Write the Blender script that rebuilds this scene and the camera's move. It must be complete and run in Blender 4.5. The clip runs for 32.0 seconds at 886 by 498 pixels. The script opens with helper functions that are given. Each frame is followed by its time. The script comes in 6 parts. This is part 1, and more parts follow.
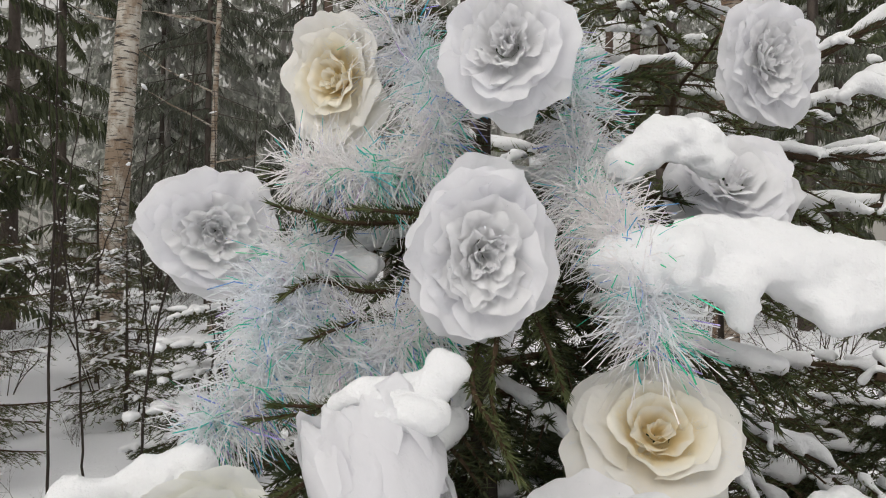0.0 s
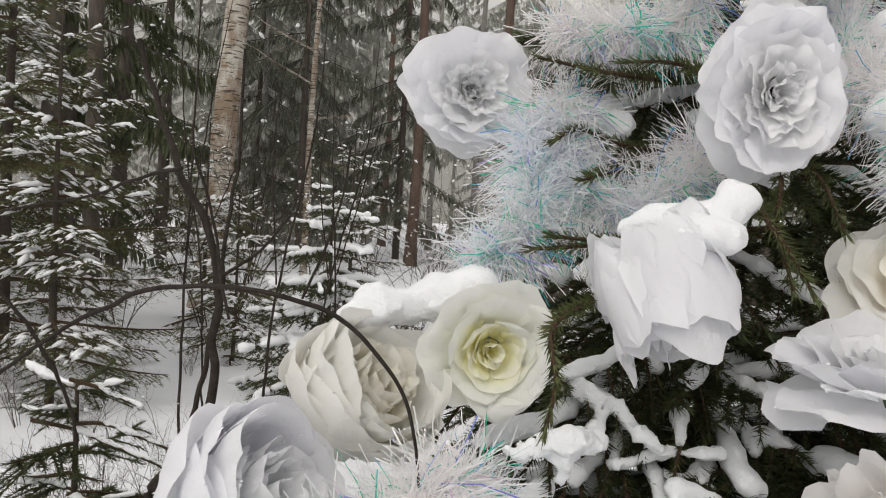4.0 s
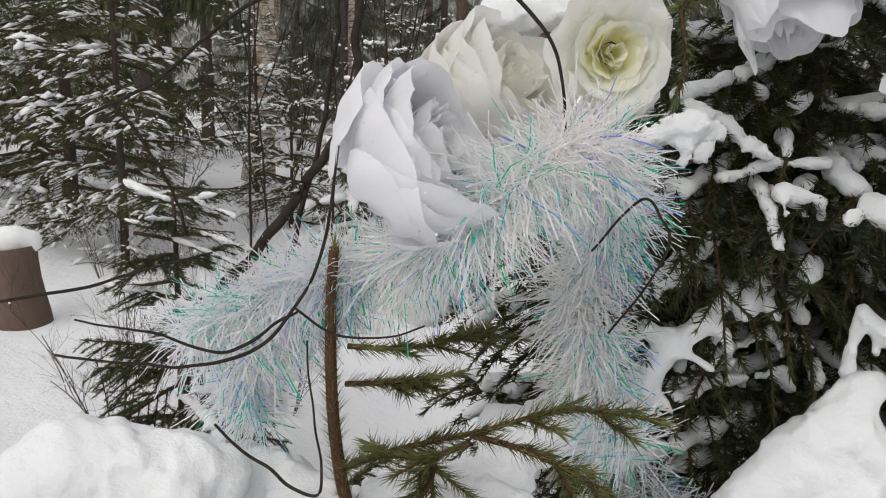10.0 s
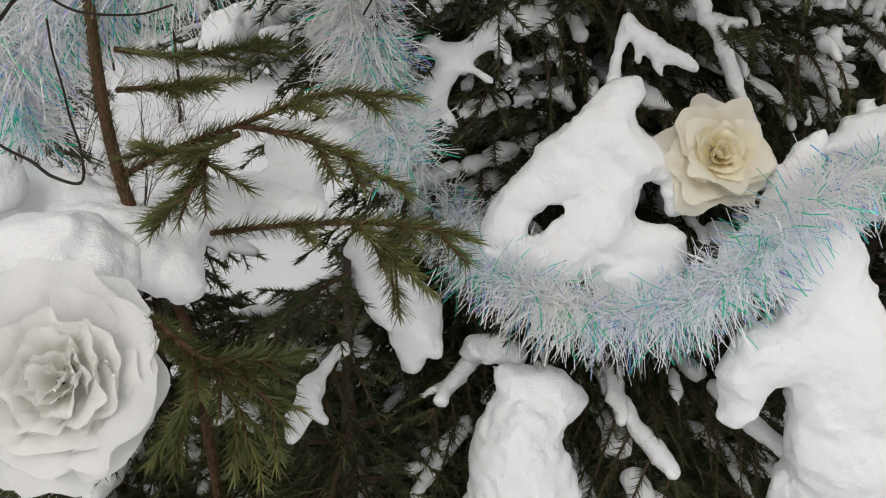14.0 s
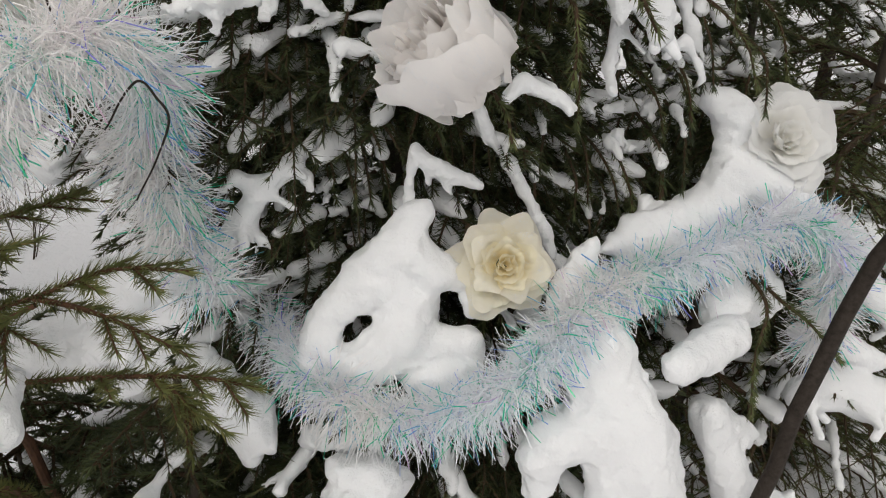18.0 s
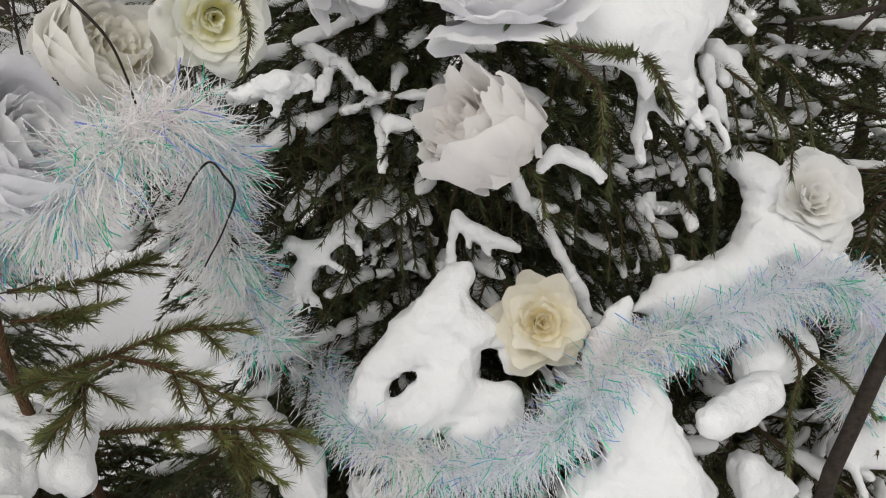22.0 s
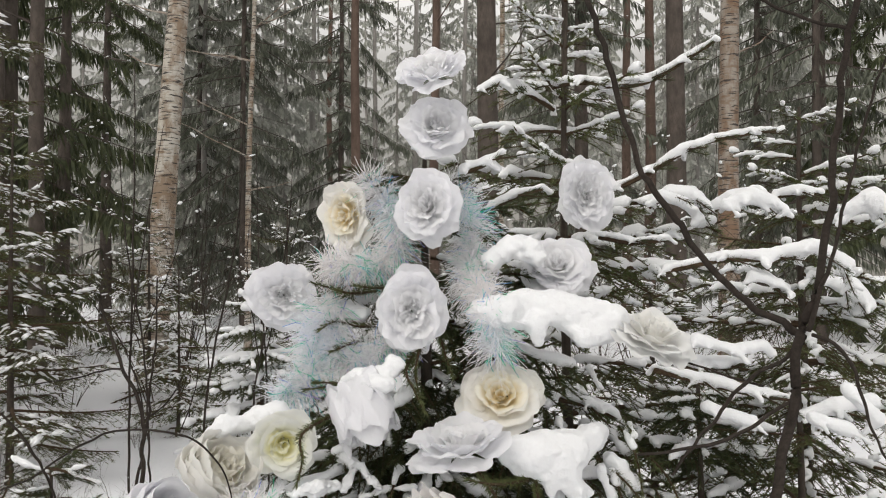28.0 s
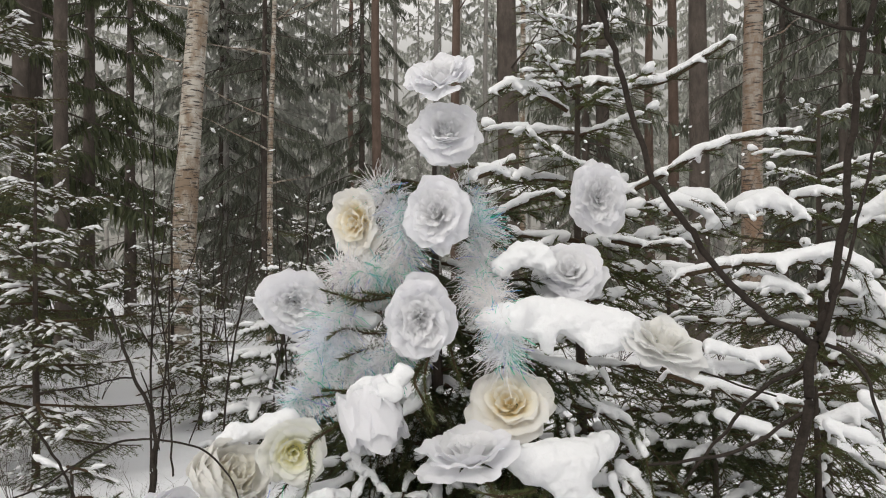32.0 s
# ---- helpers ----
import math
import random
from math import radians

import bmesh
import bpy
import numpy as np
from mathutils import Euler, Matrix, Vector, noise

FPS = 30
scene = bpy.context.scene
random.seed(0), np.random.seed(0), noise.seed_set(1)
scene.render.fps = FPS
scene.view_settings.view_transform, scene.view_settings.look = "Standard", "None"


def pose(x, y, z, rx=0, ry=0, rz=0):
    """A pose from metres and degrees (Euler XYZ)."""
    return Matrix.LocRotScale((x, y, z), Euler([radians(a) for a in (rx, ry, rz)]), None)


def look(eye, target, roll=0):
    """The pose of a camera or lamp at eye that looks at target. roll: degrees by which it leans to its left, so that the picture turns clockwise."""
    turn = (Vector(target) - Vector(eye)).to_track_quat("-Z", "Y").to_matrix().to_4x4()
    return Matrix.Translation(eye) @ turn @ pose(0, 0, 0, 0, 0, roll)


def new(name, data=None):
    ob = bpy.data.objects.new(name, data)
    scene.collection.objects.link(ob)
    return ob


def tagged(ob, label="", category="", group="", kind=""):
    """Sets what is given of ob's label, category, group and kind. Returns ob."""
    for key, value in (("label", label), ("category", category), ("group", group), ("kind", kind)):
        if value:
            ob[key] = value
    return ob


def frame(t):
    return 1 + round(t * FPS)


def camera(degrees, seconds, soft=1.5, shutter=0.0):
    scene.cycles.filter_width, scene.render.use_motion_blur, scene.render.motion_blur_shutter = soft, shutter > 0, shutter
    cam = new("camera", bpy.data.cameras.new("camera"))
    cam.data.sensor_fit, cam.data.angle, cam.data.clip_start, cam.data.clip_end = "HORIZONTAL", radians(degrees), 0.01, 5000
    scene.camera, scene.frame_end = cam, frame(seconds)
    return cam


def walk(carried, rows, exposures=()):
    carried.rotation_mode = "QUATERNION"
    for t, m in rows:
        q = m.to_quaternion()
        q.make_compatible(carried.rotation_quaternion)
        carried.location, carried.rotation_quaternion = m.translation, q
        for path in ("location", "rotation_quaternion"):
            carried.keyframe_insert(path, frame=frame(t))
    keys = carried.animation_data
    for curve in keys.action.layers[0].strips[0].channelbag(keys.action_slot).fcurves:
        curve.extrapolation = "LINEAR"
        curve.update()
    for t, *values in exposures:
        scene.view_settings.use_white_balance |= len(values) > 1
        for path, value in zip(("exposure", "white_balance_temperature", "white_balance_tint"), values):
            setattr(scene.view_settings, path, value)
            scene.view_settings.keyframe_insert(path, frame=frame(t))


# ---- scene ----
cam = camera(59.1, 32.0, 1.1)
METRES, EYE, TILT, LEAN, TURN = 1.6, 1.3, 0.0, -0.86, 0.0
ROWS = [
    (0.0, 0.0, 0.0, 0.0, 0.0, -0.0, 0.0),
    (0.5, -0.0059, -0.0069, -0.0073, 1.29, -0.25, -0.13),
    (1.0, -0.0174, -0.013, -0.0172, 2.04, -0.71, -0.53),
    (1.5, -0.0278, -0.0112, -0.0276, 2.25, -1.32, -0.68),
    (2.0, -0.0391, -0.0125, -0.0388, 1.86, -1.53, -0.99),
    (2.5, -0.0568, -0.0084, -0.0545, 2.02, -1.82, -1.77),
    (3.0, -0.0757, -0.0146, -0.0593, 3.27, -2.07, -2.47),
    (3.5, -0.0863, -0.0183, -0.0637, 4.46, -2.1, -2.72),
    (4.0, -0.0964, -0.0264, -0.0685, 5.79, -2.28, -2.72),
    (4.5, -0.0999, -0.03, -0.0751, 6.62, -2.87, -2.78),
    (6.5, -0.1183, -0.0448, -0.0946, 7.86, -3.37, -1.81),
    (7.0, -0.12, -0.0481, -0.1024, 8.03, -4.07, -1.44),
    (7.5, -0.1225, -0.0509, -0.1098, 8.18, -4.56, -1.06),
    (8.0, -0.125, -0.0567, -0.117, 8.46, -5.22, -1.3),
    (8.5, -0.1297, -0.0611, -0.1235, 8.8, -5.55, -1.49),
    (9.0, -0.1329, -0.0657, -0.13, 8.54, -6.11, -1.59),
    (9.5, -0.134, -0.0677, -0.1379, 8.7, -7.81, -1.35),
    (10.0, -0.1304, -0.067, -0.1545, 8.82, -11.11, -1.11),
    (10.5, -0.1336, -0.0711, -0.1662, 9.48, -13.83, -1.32),
    (11.0, -0.1274, -0.0757, -0.1823, 9.16, -16.76, -1.67),
    (11.5, -0.1207, -0.0789, -0.1882, 7.86, -18.19, -1.95),
    (12.0, -0.1129, -0.0832, -0.1954, 6.13, -19.67, -2.0),
    (12.5, -0.1047, -0.0846, -0.199, 4.55, -20.55, -2.16),
    (13.0, -0.0951, -0.0872, -0.2009, 2.49, -21.33, -2.04),
    (13.5, -0.0861, -0.0897, -0.2036, 1.19, -22.43, -1.82),
    (14.0, -0.0745, -0.0921, -0.2072, 0.01, -23.87, -2.08),
    (14.5, -0.0543, -0.0932, -0.2152, -1.86, -25.66, -2.33),
    (16.5, -0.0068, -0.0965, -0.2156, -8.83, -29.59, -1.12),
    (17.0, -0.0085, -0.0872, -0.1817, -8.47, -28.67, -1.23),
    (17.5, -0.0057, -0.0907, -0.1302, -7.13, -26.75, -1.45),
    (18.0, 0.0032, -0.1017, -0.1119, -5.54, -25.13, -0.89),
    (18.5, 0.003, -0.1004, -0.1117, -4.86, -24.86, -0.9),
    (19.0, 0.0005, -0.1009, -0.1112, -4.48, -24.53, -0.93),
    (19.5, -0.001, -0.1072, -0.1102, -4.73, -24.14, -0.79),
    (20.0, -0.0019, -0.1163, -0.105, -4.51, -23.77, 0.13),
    (20.5, 0.0006, -0.1216, -0.1052, -4.3, -23.66, 1.12),
    (21.0, -0.001, -0.1267, -0.1007, -3.82, -23.16, 1.57),
    (21.5, -0.014, -0.1271, -0.0936, -2.7, -22.19, 1.09),
    (22.0, 0.0046, -0.1305, -0.0948, -2.56, -21.13, 0.76),
    (22.5, 0.0224, -0.1555, -0.0944, -2.14, -20.33, 1.28),
    (23.0, 0.0455, -0.1982, -0.0903, -2.02, -19.58, 1.7),
    (23.5, 0.0534, -0.2399, -0.0794, -1.8, -17.5, 1.9),
    (24.0, 0.0637, -0.2893, -0.0649, -1.23, -15.76, 1.46),
    (24.5, 0.0742, -0.3359, -0.0489, 0.44, -14.98, 1.36),
    (26.5, 0.0772, -0.3955, -0.0147, 2.22, -7.77, 0.85),
    (27.0, 0.0832, -0.3978, 0.0078, 1.91, -4.55, 1.07),
    (27.5, 0.0818, -0.4031, 0.0233, 2.05, -1.74, 1.14),
    (28.0, 0.078, -0.4099, 0.0416, 2.15, 1.19, 0.66),
    (28.5, 0.0793, -0.4084, 0.0522, 2.53, 3.1, 0.82),
    (29.0, 0.0867, -0.3932, 0.06, 3.0, 3.63, 1.14),
    (29.5, 0.0896, -0.3934, 0.0621, 3.19, 4.33, 1.06),
    (30.0, 0.0895, -0.3988, 0.0614, 2.73, 4.42, 1.21),
    (30.5, 0.0869, -0.3924, 0.0624, 2.17, 3.02, 1.11),
    (31.0, 0.0899, -0.3889, 0.0622, 2.69, 1.37, 1.08),
    (31.5, 0.0907, -0.3928, 0.0613, 3.43, 0.84, 0.98),
    (32.0, 0.0914, -0.4063, 0.059, 3.77, 0.5, 0.86),
]
walk(cam, [(t, pose(0, 0, EYE, TILT, LEAN, TURN) @ pose(METRES * x, METRES * y, METRES * z, 90 + pitch, roll, yaw)) for t, x, y, z, yaw, pitch, roll in ROWS], [(0, 0.85, 6700, 10), (4.5, 0.94, 6700, 10), (8, 0.94, 6560, 10), (12.5, 0.78, 6620, 10), (17, 0.79, 6760, 10), (23.5, 0.86, 6740, 10), (27.5, 1.0, 6740, 10), (30, 0.94, 6740, 10), (32, 0.94, 6720, 10)])


# ---------------------------------------------------------------- light and sky
SUN_ELEV, SUN_AZ = radians(24), radians(200)
world = bpy.data.worlds.new("overcast_sky")
scene.world = world
world.use_nodes = True
wn, wl = world.node_tree.nodes, world.node_tree.links
sky = wn.new("ShaderNodeTexSky")
sky.sky_type, sky.sun_disc = "NISHITA", False
sky.sun_elevation, sky.sun_rotation = SUN_ELEV, SUN_AZ
sky.air_density, sky.dust_density = 1.0, 4.0
pale = wn.new("ShaderNodeHueSaturation")
pale.inputs["Saturation"].default_value = 0.0
wl.new(sky.outputs[0], pale.inputs["Color"])
# an overcast dome: three times as bright overhead as at the horizon, with some of the clear sky's own spread
dome, axes, rise = wn.new("ShaderNodeTexCoord"), wn.new("ShaderNodeSeparateXYZ"), wn.new("ShaderNodeMapRange")
wl.new(dome.outputs["Generated"], axes.inputs[0])
wl.new(axes.outputs[2], rise.inputs["Value"])
rise.inputs["To Min"].default_value, rise.inputs["To Max"].default_value = 2.2, 6.6
blend = wn.new("ShaderNodeMix")
blend.data_type = "RGBA"
blend.inputs[0].default_value = 0.8
wl.new(pale.outputs[0], blend.inputs[6])
wl.new(rise.outputs[0], blend.inputs[7])
wl.new(blend.outputs[2], wn["Background"].inputs[0])
wn["Background"].inputs[1].default_value = 0.067
sun = new("sun", bpy.data.lights.new("sun", "SUN"))
sun.data.energy, sun.data.angle, sun.data.color = 1.75, radians(60), (1.0, 0.97, 0.93)
sun.matrix_world = look((0, 0, 0), (-math.sin(SUN_AZ) * math.cos(SUN_ELEV), -math.cos(SUN_AZ) * math.cos(SUN_ELEV), -math.sin(SUN_ELEV)))
scene.view_settings.exposure = 0.0


# ---------------------------------------------------------------- materials
class Nodes:
    """A material's node tree, with short ways to add to it."""

    def __init__(self, name):
        self.mat = bpy.data.materials.new(name)
        self.mat.use_nodes = True
        self.tree = self.mat.node_tree
        self.shader = self.tree.nodes["Principled BSDF"]

    def add(self, kind, **values):
        n = self.tree.nodes.new("ShaderNode" + kind)
        for k, v in values.items():
            n.inputs[k].default_value = v
        return n

    def link(self, a, b):
        self.tree.links.new(a, b)

    def coords(self, scale=1.0, where="Object"):
        t, m = self.add("TexCoord"), self.add("Mapping")
        m.inputs["Scale"].default_value = scale if isinstance(scale, tuple) else (scale,) * 3
        self.link(t.outputs[where], m.inputs["Vector"])
        return m.outputs[0]

    def noise(self, scale, detail=4.0, rough=0.6, vec=None):
        n = self.add("TexNoise", Scale=scale, Detail=detail, Roughness=rough)
        self.link(vec or self.coords(), n.inputs["Vector"])
        return n.outputs["Fac"]

    def ramp(self, fac, *stops):
        r = self.add("ValToRGB")
        e = r.color_ramp.elements
        while len(e) < len(stops):
            e.new(0.5)
        for s, (p, c) in zip(e, stops):
            s.position, s.color = p, (*c, 1)
        self.link(fac, r.inputs[0])
        return r.outputs[0]

    def mix(self, fac, a, b, blend="MIX"):
        m = self.tree.nodes.new("ShaderNodeMix")
        m.data_type, m.blend_type = "RGBA", blend
        for sock, v in ((m.inputs[0], fac), (m.inputs[6], a), (m.inputs[7], b)):
            if isinstance(v, (int, float)):
                sock.default_value = v
            elif isinstance(v, tuple):
                sock.default_value = (*v, 1)
            else:
                self.link(v, sock)
        return m.outputs[2]

    def bump(self, height, strength=0.3, distance=0.002):
        b = self.add("Bump", Strength=strength, Distance=distance)
        self.link(height, b.inputs["Height"])
        self.link(b.outputs[0], self.shader.inputs["Normal"])

    def colour(self, c):
        if isinstance(c, tuple):
            self.shader.inputs["Base Color"].default_value = (*c, 1)
        else:
            self.link(c, self.shader.inputs["Base Color"])

    def set(self, **values):
        for k, v in values.items():
            self.shader.inputs[k.replace("_", " ")].default_value = v
        return self

    def translucent(self, share, c):
        """Lets some of the light through a thin sheet."""
        t, m = self.add("BsdfTranslucent"), self.add("MixShader")
        m.inputs[0].default_value = share
        if isinstance(c, tuple):
            t.inputs["Color"].default_value = (*c, 1)
        else:
            self.link(c, t.inputs["Color"])
        self.link(self.shader.outputs[0], m.inputs[1])
        self.link(t.outputs[0], m.inputs[2])
        self.link(m.outputs[0], self.tree.nodes["Material Output"].inputs["Surface"])


def snow_material(name, grain=1.0, tint=(0.86, 0.87, 0.89)):
    n = Nodes(name)
    v = n.coords()
    big = n.noise(9 * grain, 3, 0.5, v)
    fine = n.noise(260 * grain, 3, 0.7, v)
    n.colour(n.ramp(big, (0.3, tuple(c * 0.97 for c in tint)), (0.7, tint)))
    mixed = n.add("Math")
    mixed.operation = "MULTIPLY_ADD"
    n.link(fine, mixed.inputs[0])
    mixed.inputs[1].default_value = 0.35
    n.link(n.noise(60 * grain, 4, 0.6, v), mixed.inputs[2])
    n.bump(mixed.outputs[0], 0.5, 0.008 / grain)
    n.set(Roughness=0.75, Subsurface_Weight=0.25, Subsurface_Scale=0.01, Specular_IOR_Level=0.3)
    n.shader.inputs["Subsurface Radius"].default_value = (1.0, 1.0, 1.0)
    return n.mat


def needle_material(name, dark, light, tip, frost=0.0):
    n = Nodes(name)
    g = n.add("NewGeometry")
    c = n.ramp(g.outputs["Random Per Island"], (0.0, dark), (0.55, light), (0.93, light), (1.0, tip))
    patch = n.noise(14, 3, 0.6)
    c = n.mix(n.ramp(patch, (0.35, (0, 0, 0)), (0.7, (1, 1, 1))), c, tuple(v * 0.8 for v in dark), "MIX") if not frost else c
    if frost:
        c = n.mix(n.ramp(n.noise(frost, 4, 0.7), (0.55, (0, 0, 0)), (0.68, (0.75, 0.75, 0.75))), c, (0.75, 0.77, 0.8))
    n.colour(c)
    n.set(Roughness=0.55, Specular_IOR_Level=0.35)
    n.translucent(0.12, light)
    return n.mat


def bark_material(name, a, b, scale=(60, 60, 12), depth=0.004):
    n = Nodes(name)
    v = n.coords(scale)
    f = n.noise(1.0, 6, 0.7, v)
    c = n.ramp(f, (0.3, a), (0.65, b))
    c = n.mix(n.noise(3.5, 3, 0.6), c, tuple(0.55 * x for x in a), "MIX")
    n.colour(c)
    n.bump(f, 0.8, depth)
    n.set(Roughness=0.9, Specular_IOR_Level=0.2)
    return n.mat


def birch_material(name, white, rust):
    """White bark, rust-brown patches, black crosswise dashes and scars."""
    n = Nodes(name)
    bands = n.noise(1.0, 5, 0.65, n.coords((4, 4, 16)))
    dash = n.noise(1.0, 2, 0.5, n.coords((7, 7, 55)))
    patch = n.noise(1.0, 4, 0.7, n.coords((5, 5, 2.6)))
    c = n.ramp(bands, (0.32, rust), (0.5, white), (0.75, tuple(min(1, 1.12 * v) for v in white)))
    c = n.mix(n.ramp(patch, (0.42, (0, 0, 0)), (0.58, (0.85, 0.85, 0.85))), c, rust)
    c = n.mix(n.ramp(dash, (0.56, (0, 0, 0)), (0.62, (0.9, 0.9, 0.9))), c, (0.035, 0.03, 0.028))
    n.colour(c)
    n.bump(bands, 0.6, 0.01)
    n.set(Roughness=0.8, Specular_IOR_Level=0.25)
    return n.mat


def petal_material(name, rim, heart):
    """Frosted cloth petal: a soft weave, faint veins, specks of rime; heart is the colour near the base."""
    n = Nodes(name)
    uv = n.add("TexCoord")
    sep = n.add("SeparateXYZ")
    n.link(uv.outputs["UV"], sep.inputs[0])
    c = n.ramp(sep.outputs[1], (0.25, heart), (0.85, rim))
    v = n.coords()
    stain = n.noise(2.5, 4, 0.6, v)
    c = n.mix(n.ramp(stain, (0.35, (0, 0, 0)), (0.75, (0.35, 0.35, 0.35))), c, tuple(x * 0.93 for x in rim))
    rime = n.noise(28, 3, 0.75, v)
    spots = n.noise(4.5, 3, 0.6, v)
    both = n.mix(1.0, n.ramp(rime, (0.5, (0, 0, 0)), (0.7, (1, 1, 1))), n.ramp(spots, (0.5, (0, 0, 0)), (0.6, (1, 1, 1))), "MULTIPLY")
    c = n.mix(both, c, (0.9, 0.91, 0.93))
    n.colour(c)
    n.bump(n.mix(0.6, both, n.noise(6, 6, 0.72, v)), 0.45, 0.003)
    n.set(Roughness=0.6, Specular_IOR_Level=0.3, Sheen_Weight=0.15)
    n.translucent(0.40, c)
    return n.mat


def tinsel_material():
    """Clear film strips, milky white to rose; here and there a share of them has a gleam painted on in teal, blue or
    violet.
    """
    n = Nodes("iridescent_film")
    g = n.add("NewGeometry")
    patch = n.add("MapRange")
    n.link(n.noise(20, 3, 0.6), patch.inputs["Value"])
    for k, v in (("From Min", 0.48), ("From Max", 0.68), ("To Min", 0.04), ("To Max", 0.26)):
        patch.inputs[k].default_value = v
    share = n.add("Math")
    share.operation = "DIVIDE"
    n.link(g.outputs["Random Per Island"], share.inputs[0])
    n.link(patch.outputs[0], share.inputs[1])
    pale = n.mix(n.ramp(n.noise(7, 2, 0.5), (0.40, (0, 0, 0)), (0.60, (1, 1, 1))), (0.98, 0.955, 0.955), (0.945, 0.955, 0.99))
    gleam = n.ramp(share.outputs[0], (0.0, (0.03, 0.62, 0.26)), (0.22, (0.04, 0.66, 0.42)), (0.44, (0.10, 0.64, 0.64)), (0.56, (0.34, 0.50, 0.86)), (0.68, (0.66, 0.66, 0.93)), (0.82, (0.92, 0.78, 0.84)), (0.97, (0.93, 0.92, 0.93)))
    c = n.mix(n.ramp(share.outputs[0], (0.85, (0, 0, 0)), (1.0, (1, 1, 1))), gleam, pale)
    n.colour(c)
    n.set(Roughness=0.22, Metallic=0.12, Specular_IOR_Level=0.8)
    n.translucent(0.5, c)
    return n.mat


def gleam_material():
    """Film strips whose iridescent gleam is painted as fixed green, teal, blue or violet."""
    n = Nodes("painted_gleam_film")
    g = n.add("NewGeometry")
    c = n.ramp(g.outputs["Random Per Island"], (0.0, (0.02, 0.62, 0.26)), (0.30, (0.03, 0.66, 0.42)), (0.52, (0.08, 0.62, 0.66)), (0.68, (0.16, 0.46, 0.86)), (0.84, (0.34, 0.32, 0.86)), (1.0, (0.86, 0.62, 0.78)))
    n.colour(c)
    n.set(Roughness=0.18, Metallic=0.25, Specular_IOR_Level=0.8)
    n.translucent(0.4, c)
    return n.mat


def plain_material(name, c, rough=0.7, vary=0.15, scale=40):
    n = Nodes(name)
    f = n.noise(scale, 4, 0.65)
    n.colour(n.ramp(f, (0.3, tuple(v * (1 - vary) for v in c)), (0.7, tuple(min(1, v * (1 + vary)) for v in c))))
    n.bump(f, 0.3, 0.002)
    n.set(Roughness=rough, Specular_IOR_Level=0.3)
    return n.mat


M_SNOW = snow_material("fresh_snow")
M_GROUND = snow_material("ground_snow", 0.2, (0.84, 0.85, 0.88))
M_NEEDLE = needle_material("spruce_needles", (0.022, 0.033, 0.014), (0.098, 0.120, 0.046), (0.22, 0.19, 0.07))
M_NEEDLE_YOUNG = needle_material("young_spruce_needles", (0.075, 0.090, 0.026), (0.195, 0.205, 0.068), (0.33, 0.23, 0.08))
M_NEEDLE_MID = needle_material("olive_spruce_needles", (0.058, 0.078, 0.026), (0.135, 0.152, 0.056), (0.20, 0.18, 0.07))
M_NEEDLE_FAR = needle_material("frosted_far_needles", (0.042, 0.055, 0.024), (0.092, 0.106, 0.046), (0.12, 0.115, 0.06))
# distance haze is put into these base colours: paler copies for trees further off
M_NEEDLE_MIST = needle_material("haze_pale_needles", (0.30, 0.31, 0.275), (0.39, 0.395, 0.355), (0.43, 0.43, 0.39))
M_NEEDLE_HAZE = needle_material("haze_dulled_needles", (0.085, 0.095, 0.070), (0.145, 0.155, 0.115), (0.17, 0.17, 0.13))
M_TRUNK_MIST = bark_material("haze_pale_bark", (0.28, 0.265, 0.245), (0.36, 0.345, 0.325), (14, 14, 5), 0.02)
M_TWIG = bark_material("spruce_twig_bark", (0.055, 0.035, 0.022), (0.13, 0.085, 0.05), (180, 180, 180), 0.001)
M_YOUNG = bark_material("young_orange_bark", (0.08, 0.045, 0.03), (0.20, 0.10, 0.055), (200, 200, 60), 0.001)
M_TRUNK = bark_material("spruce_bark", (0.05, 0.04, 0.033), (0.13, 0.105, 0.085), (90, 90, 40), 0.003)
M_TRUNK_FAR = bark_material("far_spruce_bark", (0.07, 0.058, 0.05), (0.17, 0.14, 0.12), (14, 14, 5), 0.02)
M_PINE = bark_material("red_pine_bark", (0.12, 0.085, 0.068), (0.22, 0.155, 0.125), (12, 12, 4), 0.02)
M_BIRCH = birch_material("birch_bark", (0.47, 0.44, 0.39), (0.21, 0.145, 0.095))
M_BIRCH_OLD = birch_material("weathered_birch_bark", (0.28, 0.25, 0.215), (0.17, 0.105, 0.065))
M_STEM = bark_material("dark_shrub_bark", (0.022, 0.017, 0.014), (0.075, 0.06, 0.05), (140, 140, 140), 0.0012)
M_SHRUB = bark_material("brown_shrub_twigs", (0.04, 0.03, 0.024), (0.11, 0.08, 0.06), (40, 40, 40), 0.002)
M_TINSEL, M_GLEAM = tinsel_material(), gleam_material()
M_WIRE = plain_material("twisted_wire", (0.55, 0.56, 0.58), 0.35)
M_CALYX = plain_material("green_calyx", (0.07, 0.11, 0.05), 0.6)
M_RIME = plain_material("rime_crystals", (0.88, 0.9, 0.93), 0.15, 0.03)
WHITE, COOL, CREAM, LEMON, PINK, PALE, BUTTER = "white", "cool", "cream", "lemon", "pink", "pale", "butter"
